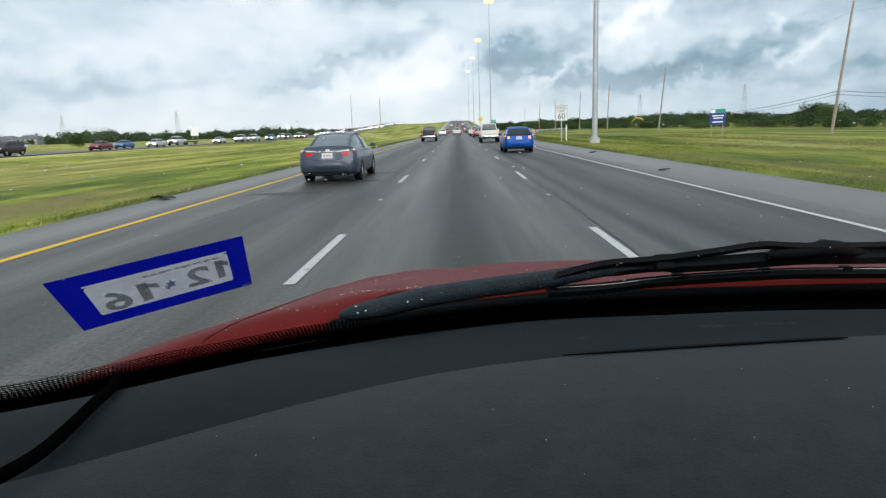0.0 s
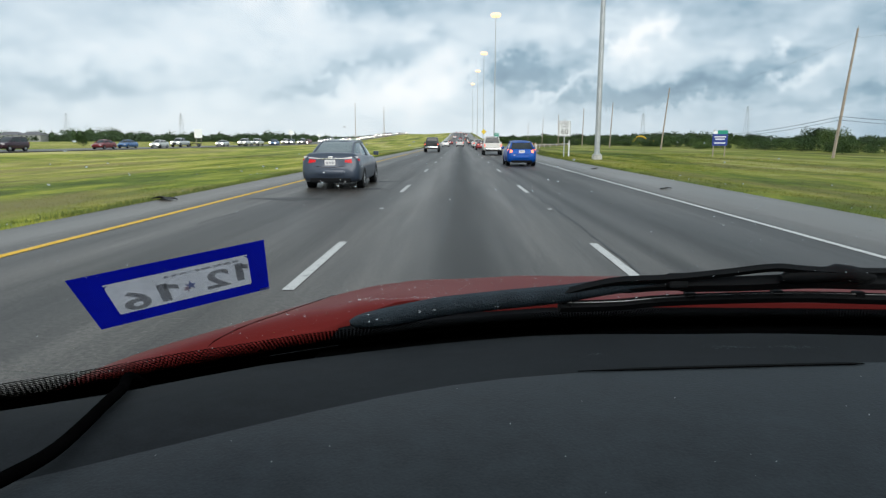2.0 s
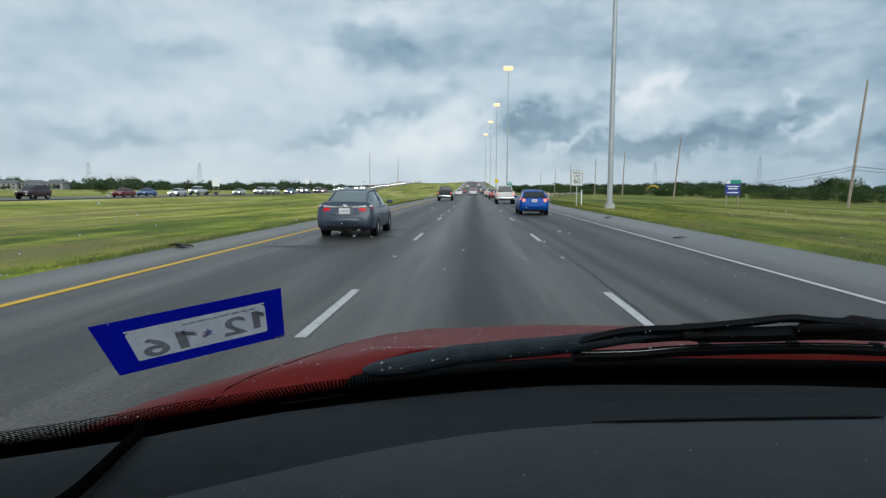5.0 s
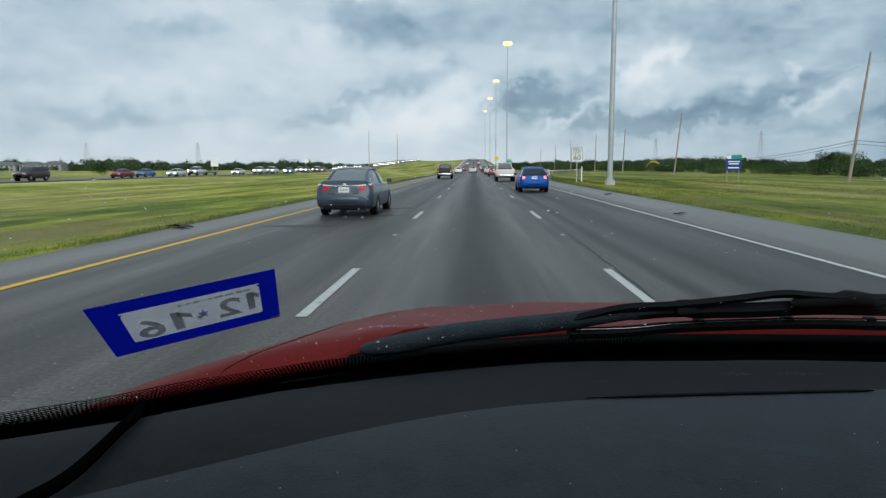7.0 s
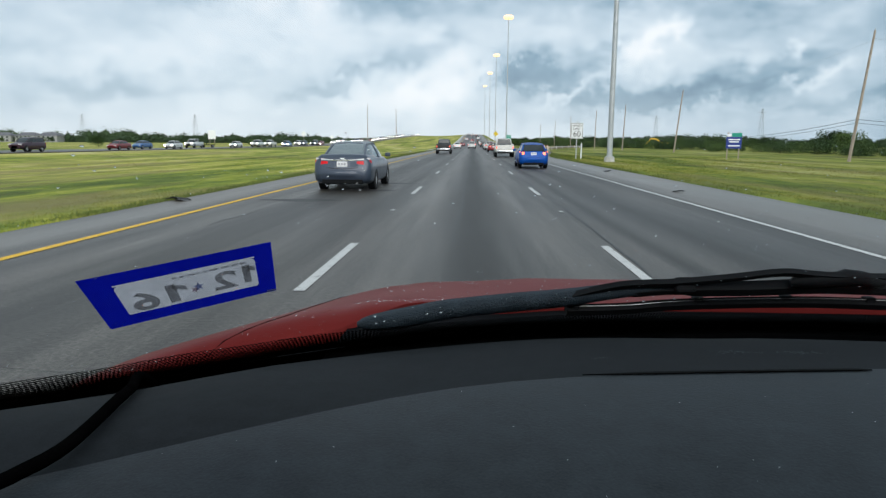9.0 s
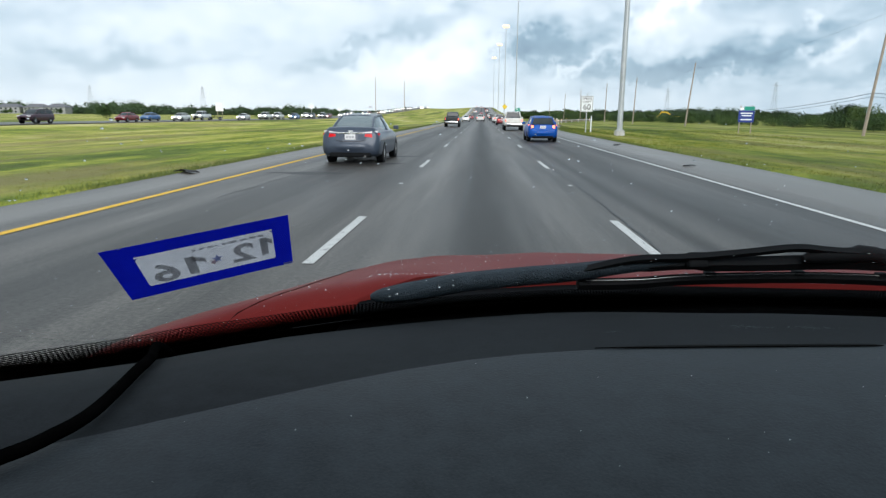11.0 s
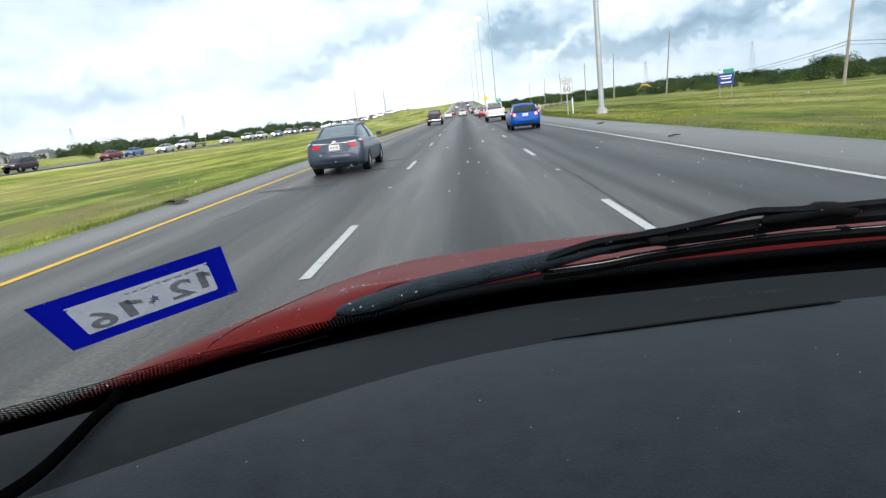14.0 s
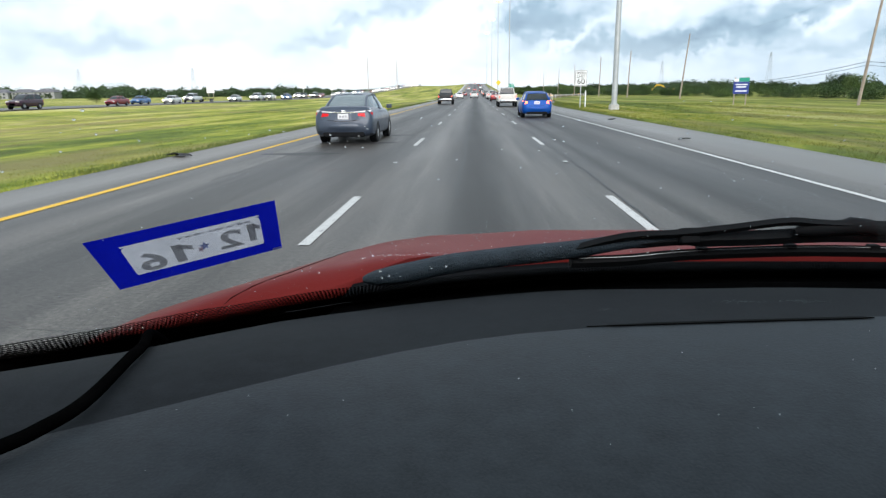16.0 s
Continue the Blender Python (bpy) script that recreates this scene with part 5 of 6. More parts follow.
        part("bumper_lower", box(-k["half"] * 0.74, k["half"] * 0.74, y0 - 0.02, y0 + 0.2, sill - 0.16, sill - 0.05, 0.03), BLACK, car)
    part("grille", box(-k["half"] * 0.42, k["half"] * 0.42, k["nose"] - 0.1, k["nose"] + 0.03, 0.42, k["body"][-1][3] - 0.02, 0.02), BLACK, car)
    if kind == "sedan":
        part("chrome_strip", box(-0.40, 0.40, face_y(0.915) - 0.022, face_y(0.915) + 0.02, 0.90, 0.93, 0.006), CHROME, car, "chrome strip above the plate")
        part("badge", box(-0.065, 0.065, face_y(0.955) - 0.016, face_y(0.955) + 0.02, 0.935, 0.985, 0.014), CHROME, car, "small oval chrome badge")
        part("exhaust", tube([(0.45, -2.15, 0.25), (0.45, -2.40, 0.23)], 0.03, 10), STEEL, car)
    if kind == "pickup":
        part("bed", box(-0.78, 0.78, -2.70, -1.0, 1.235, 1.262, 0.004), BLACK, car, "black bed cover")
        part("tailgate_panel", box(-0.74, 0.74, y0 - 0.03, y0 + 0.01, 0.80, 1.16, 0.012), paint, car, "pressed tailgate panel")
    car.scale = (scale, scale, scale)
    return car


PRINT_GREY = grainy("grey plate print", (0.28, 0.29, 0.31), (0.40, 0.41, 0.43), 30.0, 0.6, 0.02, 0.001)
PAINTS = {
    "graphite": make_paint("graphite car paint", (0.040, 0.056, 0.084)), "blue": make_paint("blue car paint", (0.001, 0.070, 0.34), coat=0.12, base_rough=0.34, spec=0.16),
    "white": make_paint("white car paint", (0.72, 0.72, 0.70)), "black": make_paint("black car paint", (0.025, 0.027, 0.030)),
    "crimson": make_paint("dark red car paint", (0.22, 0.015, 0.020)), "silver": make_paint("silver car paint", (0.42, 0.43, 0.44)),
    "plum": make_paint("dark plum car paint", (0.045, 0.012, 0.024)), "sky": make_paint("mid blue car paint", (0.06, 0.16, 0.36)), "cream": make_paint("cream car paint", (0.78, 0.76, 0.71)),
}


def on_road(x, y, turn=0.0):
    slope = math.degrees(math.atan((rise(y + 1) - rise(y - 1)) / 2))
    return pose(x, y, rise(y) + 0.004, slope, 0, turn)


def build_traffic():
    g = "cars driving ahead"
    build_vehicle("sedan", "sedan", PAINTS["graphite"], "graphite grey sedan with red tail lights in the next lane", on_road(-3.9, 21.5, 0.0), g, tail_lit=False, glass=PALE_GLASS)
    build_vehicle("hatch", "hatchback", PAINTS["blue"], "bright blue hatchback with lit brake lights in the outer lane", on_road(3.55, 39.6), g, lamp_mat=TAIL_BRIGHT)
    white = build_vehicle("pickup", "pickup_truck", PAINTS["cream"], "cream white pickup truck with a dark rear window", on_road(3.3, 69.0), g)
    build_vehicle("pickup", "pickup_truck", PAINTS["black"], "black pickup truck in the inner lane", on_road(-3.75, 86.0), g)
    far_w = build_vehicle("sedan", "car", PAINTS["white"], "white car far ahead on the highway", on_road(-3.7, 160.0), g, fine=False)
    far_s = build_vehicle("suv", "car", PAINTS["white"], "white sport utility car far ahead on the highway", on_road(-0.2, 165.0), g, fine=False)
    far_r = build_vehicle("sedan", "car", PAINTS["crimson"], "dark red car far ahead on the highway", on_road(3.4, 108.0), g, fine=False)
    far_d = build_vehicle("suv", "car", PAINTS["black"], "dark car far ahead on the highway", on_road(3.5, 210.0), g, fine=False)
    rng = random.Random(5)
    for i, y in enumerate((132, 150, 185, 235, 262, 290, 318, 350, 385, 420, 465, 510, 560, 610)):
        src = (far_w, far_s, far_r, far_d)[(i * 3 + 1) % 4]
        copy_thing(src, on_road((3.45, 3.3, -0.1, -3.8, 3.4)[i % 5] + rng.uniform(-0.2, 0.2), y))
    # the oncoming queue, headlights on
    h = "oncoming cars with headlights on"
    src = [
        build_vehicle("suv", "car", PAINTS["black"], "dark oncoming car on the opposite carriageway", pose(-58, -70, 0, 0, 0, 180), h, lights=True, fine=False),
        build_vehicle("sedan", "car", PAINTS["crimson"], "red oncoming sedan on the opposite carriageway", pose(-58, -80, 0, 0, 0, 180), h, lights=True, fine=False),
        build_vehicle("sedan", "car", PAINTS["sky"], "blue oncoming sedan on the opposite carriageway", pose(-58, -90, 0, 0, 0, 180), h, lights=True, fine=False),
        build_vehicle("sedan", "car", PAINTS["white"], "white oncoming sedan on the opposite carriageway", pose(-58, -100, 0, 0, 0, 180), h, lights=True, fine=False),
        build_vehicle("pickup", "pickup_truck", PAINTS["white"], "white oncoming pickup truck on the opposite carriageway", pose(-58, -110, 0, 0, 0, 180), h, lights=True, fine=False),
        build_vehicle("sedan", "car", PAINTS["silver"], "silver oncoming sedan on the opposite carriageway", pose(-58, -120, 0, 0, 0, 180), h, lights=True, fine=False),
        build_vehicle("suv", "car", PAINTS["graphite"], "grey oncoming car on the opposite carriageway", pose(-58, -130, 0, 0, 0, 180), h, lights=True, fine=False),
    ]
    # the nearest ones, some of them without lights
    words = ("dark purple", "red", "blue", "white", "white", "silver", "grey")
    kinds = ("suv", "sedan", "sedan", "sedan", "pickup", "sedan", "suv")
    paints = ("plum", "crimson", "sky", "white", "white", "silver", "graphite")
    for i, x, y in ((0, -56, 79), (1, -56.5, 101), (2, -60, 115), (3, -56.5, 120), (4, -60, 137), (6, -56, 62), (5, -60, 52), (3, -56.4, 152)):
        build_vehicle(kinds[i], "pickup_truck" if i == 4 else "car", PAINTS[paints[i]], "%s oncoming %s with its lights %s" % (words[i], {"suv": "sport utility car", "pickup": "pickup truck"}.get(kinds[i], "sedan"), "on" if y in (52, 62, 120, 137, 152) else "off"),
                      pose(x, y, land(-60, y) + 0.125, 0, 0, 180), "nearest oncoming cars", tail_lit=False, fine=False, lights=y in (52, 62, 120, 137, 152))
    trailer = thing("trailer", "low dark flatbed trailer behind the white pickup truck", "trailer", at=pose(-60, 143.6, land(-60, 143) + 0.125))
    part("bed", box(-1.0, 1.0, -2.2, 2.4, 0.55, 0.70, 0.02), BLACK, trailer)
    part("tow_bar", tube([(0, -2.2, 0.6), (0, -3.4, 0.55)], 0.06, 6), BLACK, trailer)
    for s in (-1, 1):
        part("side_rail", tube([(s * 0.98, -2.15, 0.70), (s * 0.98, -2.15, 1.05), (s * 0.98, 2.3, 1.05), (s * 0.98, 2.3, 0.70)], 0.03, 5), BLACK, trailer)
        for wy in (0.2, 1.0):
            wheel(trailer, s * 1.08, wy, 0.33, 0.2, s)
    plan = [(5, -60, 162), (4, -56.4, 168)]
    y = 178
    while y < 740:
        plan.append((rng.randrange(7), rng.choice((-56.3, -60.0, -63.5)), y))
        y += rng.uniform(5.0, 10.0) + 0.008 * y
    used = set()
    for i, x, y in plan:
        slope = math.degrees(math.atan((land(-60, y + 2) - land(-60, y - 2)) / 4))
        m = pose(x, y, land(-60, y) + 0.125, -slope, 0, 180)
        if i in used:
            copy_thing(src[i], m)
        else:
            src[i].matrix_world = m
            used.add(i)


build_traffic()


# ---- roadside ----
def build_mast(x, y, height, lit, z=None):
    z = (rise(y) if z is None else z) - 0.15
    mast = thing("high_mast_light", "tall galvanised high-mast road light with lit lamps", "street lamp", "high-mast lights along the highway", at=pose(x, y, z))
    part("plinth", tube([(0, 0, 0), (0, 0, 0.62)], [0.50, 0.46], 8), CONCRETE, mast, "concrete foot")
    part("flange", tube([(0, 0, 0.60), (0, 0, 0.70)], [0.36, 0.36], 14), GALVANISED, mast)
    part("pole", tube([(0, 0, 0.6), (0, 0, height * 0.5), (0, 0, height)], [0.25, 0.18, 0.11], 14), GALVANISED, mast, smooth=50)
    ring = part("ring", tube([(1.0 * math.cos(a), 1.0 * math.sin(a), height - 0.1) for a in [2 * math.pi * k / 16 for k in range(17)]], 0.05, 6), GALVANISED, mast)
    for k in range(8):
        a = 2 * math.pi * k / 8
        bm = bmesh.new()
        bmesh.ops.create_uvsphere(bm, u_segments=8, v_segments=6, radius=0.58)
        bmesh.ops.transform(bm, matrix=Matrix.Translation((1.25 * math.cos(a), 1.25 * math.sin(a), height - 0.35)) @ Matrix.Diagonal((1, 1, 1.25, 1)), verts=bm.verts)
        part("lamp", bm, lit, mast, "lit sodium lamp")
        part("arm", tube([(0, 0, height - 0.05), (1.25 * math.cos(a), 1.25 * math.sin(a), height - 0.05)], 0.04, 5), GALVANISED, mast)
    return mast


def build_utility_pole(x, y, height, lean):
    z = land(x, y)
    pole = thing("utility_pole", "weathered leaning wooden utility pole with wires", "utility pole", "utility poles beside the field", at=pose(x, y, z - 0.1, 0, lean, 0))
    part("shaft", tube([(0, 0, 0), (0, 0, height * 0.5), (0, 0, height)], [0.18, 0.15, 0.11], 10), POLE_WOOD, pole, smooth=50)
    part("insulator", tube([(0, 0, height), (0, 0, height + 0.3)], [0.05, 0.03], 6), GALVANISED, pole)
    part("insulator", tube([(0.16, 0, height - 0.9), (0.36, 0, height - 0.85)], [0.05, 0.04], 6), GALVANISED, pole)
    return pole


def pole_point(x, y, up, lean):
    return Vector((x + up * math.sin(radians(lean)), y, land(x, y) + up * math.cos(radians(lean))))


def build_power_line():
    spots = [(46.0, 20.0, 14.5, 4.0), (44.3, 78.0, 15.0, 5.2), (46.0, 150.0, 14.0, 5.0), (45.5, 199.0, 13.5, 2.0), (45.5, 244.0, 14.0, 1.0), (45.0, 300.0, 14.0, -1.0), (45.0, 360.0, 14.0, 2.0), (44.5, 430.0, 14.0, 0.0)]
    for s in spots:
        build_utility_pole(*s)
    for (x0, y0, h0, l0), (x1, y1, h1, l1) in zip(spots, spots[1:]):
        for drop, thick in ((10.1, 0.026), (10.5, 0.020), (1.2, 0.008)):
            a, b = pole_point(x0, y0, h0 - drop, l0), pole_point(x1, y1, h1 - drop, l1)
            pts = [a.lerp(b, t) - Vector((0, 0, 1.3 * 4 * t * (1 - t))) for t in steps(0, 1, 12)]
            tagged(finish("power_cable", tube(pts, thick, 5), WIRE), "thin dark sagging overhead cable", "cable", "overhead cables")


def build_speed_sign():
    x, y = 10.5, 66.0
    z = land(x, y)
    s = thing("speed_limit_sign", "white rectangular speed limit 60 sign on a thin steel post", "road sign", at=pose(x, y, z - 0.1))
    part("post", box(-0.05, 0.05, 0.0, 0.06, 0, 3.9, 0.01), GALVANISED, s)
    part("panel", box(-0.61, 0.61, -0.03, -0.004, 2.15, 3.70, 0.02), SIGN_WHITE, s)
    for a in ((-0.57, 0.57, 3.625, 3.655), (-0.57, 0.57, 2.195, 2.225), (-0.57, -0.54, 2.225, 3.625), (0.54, 0.57, 2.225, 3.625)):
        part("border", box(a[0], a[1], -0.040, -0.031, a[2], a[3]), SIGN_BLACK, s)
    up = Euler((radians(90), 0, 0)).to_matrix().to_4x4()
    lettering("letters", "SPEED", 0.34, SIGN_BLACK, s, Matrix.Translation((0, -0.036, 3.40)) @ up)
    lettering("letters", "LIMIT", 0.34, SIGN_BLACK, s, Matrix.Translation((0, -0.036, 3.08)) @ up)
    lettering("numeral", "60", 0.78, SIGN_BLACK, s, Matrix.Translation((0, -0.036, 2.58)) @ up)
    m = thing("marker_post", "short white roadside marker post", "post", at=pose(12.0, 72.0, land(12, 72) - 0.1))
    part("shaft", box(-0.06, 0.06, -0.03, 0.03, 0, 1.75, 0.015), SIGN_WHITE, m)
    part("cap", box(-0.065, 0.065, -0.035, 0.035, 1.76, 1.84, 0.01), GALVANISED, m)


def build_exit_sign():
    x, y = 11.2, 203.0
    z = rise(y) - 0.1
    s = thing("exit_sign", "green exit sign with white arrow on two posts", "road sign", at=pose(x, y, z))
    for px in (-0.35, 0.35):
        part("post", box(px - 0.05, px + 0.05, 0.0, 0.07, 0, 3.6, 0.01), GALVANISED, s)
    part("panel", box(-0.80, 0.80, -0.04, -0.004, 2.3, 4.0, 0.03), SIGN_GREEN, s)
    for a in ((-0.76, 0.76, 3.91, 3.95), (-0.76, 0.76, 2.35, 2.39), (-0.76, -0.72, 2.39, 3.91), (0.72, 0.76, 2.39, 3.91)):
        part("border", box(a[0], a[1], -0.050, -0.041, a[2], a[3]), SIGN_WHITE, s)
    up = Euler((radians(90), 0, 0)).to_matrix().to_4x4()
    lettering("letters", "EXIT", 0.52, SIGN_WHITE, s, Matrix.Translation((0, -0.046, 3.55)) @ up)
    bm = bmesh.new()
    outline = [(-0.30, 2.55), (-0.10, 2.50), (0.12, 2.80), (0.24, 2.70), (0.34, 3.12), (-0.06, 3.06), (0.02, 2.94)]
    front = [bm.verts.new((a, -0.05, b)) for a, b in outline]
    back = [bm.verts.new((a, -0.042, b)) for a, b in outline]
    bm.faces.new(front)
    for i in range(len(front)):
        j = (i + 1) % len(front)
        bm.faces.new((front[i], front[j], back[j], back[i]))
    part("arrow", bm, SIGN_WHITE, s, "white slanting arrow")
    part("hazard_plate", box(-0.28, 0.28, -0.05, -0.02, 0.9, 1.45, 0.02), SIGN_YELLOW, s, "small yellow plate under the sign")
    w = thing("warning_sign", "yellow diamond warning sign on a post", "road sign", at=pose(9.3, 262.0, rise(262) - 0.1))
    part("post", box(-0.05, 0.05, 0.0, 0.06, 0, 5.2, 0.01), GALVANISED, w)
    bm = box(-0.75, 0.75, -0.03, -0.004, -0.75, 0.75, 0.03)
    bmesh.ops.transform(bm, matrix=Matrix.Translation((0, 0, 4.7)) @ Euler((0, radians(45), 0)).to_matrix().to_4x4(), verts=bm.verts)
    part("panel", bm, SIGN_YELLOW, w)


def build_blue_sign():
    x, y = 34.0, 86.0
    z = land(x, y)
    s = thing("roadside_board", "blue advertising board with a green and white strip on posts", "sign", at=pose(x, y, z - 0.1, 0, 0, 8))
    for px in (-0.8, 0.8):
        part("post", box(px - 0.06, px + 0.06, 0, 0.1, 0, 3.6, 0.01), POLE_WOOD, s)
    part("panel", box(-1.05, 1.05, -0.06, -0.004, 1.5, 3.0, 0.02), SIGN_BLUE, s)
    part("header", box(-0.35, 1.05, -0.06, -0.004, 3.02, 3.5, 0.02), SIGN_GREEN, s)
    part("header_patch", box(-0.95, -0.40, -0.06, -0.004, 3.02, 3.35, 0.02), SIGN_WHITE, s)
    for k, (w, zz) in enumerate(((0.8, 2.65), (0.65, 2.35), (0.75, 1.85))):
        part("writing_bar", box(-w, w, -0.068, -0.061, zz - 0.07, zz + 0.07), SIGN_WHITE, s)


def build_guardrail(name_label, path, y0, y1):
    g = thing("guard_rail", name_label, "guard rail")
    prof = [(-0.03, 0.52), (0.03, 0.57), (-0.02, 0.64), (0.03, 0.71), (-0.03, 0.78)]
    part("rail", sheet(lambda y, s: (path(y) + prof[int(round(s * 4))][0], y, land_or_road(path(y), y) + prof[int(round(s * 4))][1]), steps(y0, y1, int((y1 - y0) / 4)), steps(0, 1, 4), (0.006, 0, 0)), GALVANISED, g)
    y = y0
    while y <= y1:
        x = path(y)
        zz = land_or_road(x, y)
        part("post", box(x + 0.05, x + 0.19, y - 0.07, y + 0.07, zz - 0.2, zz + 0.75, 0.01), POLE_WOOD, g)
        y += 4.0
    return g


def land_or_road(x, y):
    return rise(y) if x < 9.4 else land(x, y) + 0.1


def build_barriers():
    build_guardrail("galvanised guard rail along the highway beside the exit", lambda y: 9.1 + 0.0015 * (y - 187) if y > 187 else 9.1, 187, 420)
    build_guardrail("galvanised guard rail beside the exit ramp", lambda y: ramp_x(y) + 4.4, 140, 300)
    e = thing("rail_end_marker", "yellow plate on the end of the guard rail", "sign", at=pose(9.15, 186.4, rise(186) - 0.05))
    part("plate", box(-0.25, 0.25, -0.04, 0.0, 0.35, 1.0, 0.03), SIGN_YELLOW, e)
    part("post", box(-0.05, 0.05, 0.005, 0.07, 0, 0.9, 0.01), POLE_WOOD, e)
    for k in range(9):
        y = 146 + 17 * k
        x = ramp_x(y) + 5.3
        d = thing("delineator", "short white delineator post beside the ramp", "post", "delineator posts along the ramp", at=pose(x, y, land(x, y) - 0.05))
        part("shaft", box(-0.05, 0.05, -0.02, 0.02, 0, 1.25, 0.01), SIGN_WHITE, d)
        # no lamp here; the reflector's shine is put in as a glow
        part("reflector", box(-0.035, 0.035, -0.026, -0.0205, 1.0, 1.12), AMBER, d)
    for k in range(7):
        y = 262 + 11 * k
        x = 22 + 2.6 * k
        b = thing("traffic_drum", "orange and white work-zone drum", "traffic drum", "work-zone drums beyond the exit", at=pose(x, y, land(x, y) - 0.02))
        for i in range(4):
            part("band", tube([(0, 0, 0.28 * i), (0, 0, 0.28 * (i + 1) - 0.01)], [0.32 - 0.02 * i, 0.30 - 0.02 * i], 12), ORANGE if i % 2 == 0 else SIGN_WHITE, b)
    # machine standing beyond the trees
    m = thing("excavator", "yellow excavator standing beyond the trees", "excavator", at=pose(80, 275, land(80, 275) - 0.1, 0, 0, 60))
    part("tracks", box(-1.4, 1.4, -1.9, 1.9, 0.0, 0.95, 0.2), RUBBER, m)
    part("house", box(-1.3, 1.3, -2.0, 1.4, 1.0, 2.6, 0.15), EXCAVATOR, m)
    part("cab", box(-1.25, -0.2, 0.2, 1.5, 2.62, 3.4, 0.12), CAR_GLASS, m)
    part("boom", tube(smooth_path([(0.4, 1.2, 2.2), (0.4, 3.2, 3.9), (0.4, 5.6, 4.1)]), [0.32] * 13, 6), EXCAVATOR, m)
    part("stick", tube([(0.4, 5.6, 4.1), (0.4, 7.0, 2.4)], [0.25, 0.18], 6), EXCAVATOR, m)
    part("bucket", box(0.0, 0.8, 6.8, 7.6, 1.7, 2.6, 0.12), EXCAVATOR, m)


def crown_mesh(rng, width, height, leaves, size):
    """Leaf clumps over a few uneven lobes, open at the edges."""
    verts, faces = [], []
    lobes = [(rng.uniform(-0.36, 0.36) * width, rng.uniform(-0.36, 0.36) * width, height * rng.uniform(0.30, 0.80), width * rng.uniform(0.20, 0.36)) for _ in range(9)]
    for _ in range(leaves):
        lx, ly, lz, r = rng.choice(lobes)
        d = Vector((rng.gauss(0, 1), rng.gauss(0, 1), rng.gauss(0, 0.8))).normalized() * r * rng.uniform(0.55, 1.12)
        c = Vector((lx, ly, max(lz + d.z, 0.12 * height))) + Vector((d.x, d.y, 0))
        n = Vector((rng.gauss(0, 1), rng.gauss(0, 1), rng.gauss(0.6, 0.8))).normalized()
        t = n.orthogonal().normalized()
        b = n.cross(t)
        s = size * rng.uniform(0.6, 1.4)
        i = len(verts)
        verts += [c + t * s, c + b * s * 0.55, c - t * s * 0.9, c - b * s * 0.6]
        faces += [(i, i + 1, i + 2), (i, i + 2, i + 3)]
    me = bpy.data.meshes.new("crown")
    me.from_pydata([tuple(v) for v in verts], [], faces)
    return me


def build_tree(rng, name, label, width, height, leaves, size, leaf, at):
    tree = thing(name, label, "tree" if name == "tree" else "bush", at=at)
    bm = tube([(0, 0, -0.2), (0.05, 0, height * 0.3), (0.0, 0.08, height * 0.62)], [0.05 * height * 0.5, 0.03 * height * 0.5, 0.012 * height], 7)
    for k in range(4):
        a = k * 1.6 + rng.random()
        z = height * rng.uniform(0.22, 0.45)
        add_tube(bm, [(0.03, 0, z), (width * 0.2 * math.cos(a), width * 0.2 * math.sin(a), z + height * 0.22)], [0.018 * height, 0.007 * height], 5)
    part("trunk", bm, BARK, tree)
    me = crown_mesh(rng, width, height, leaves, size)
    me.materials.append(leaf)
    c = new("crown", me)
    c.parent = tree
    return tree


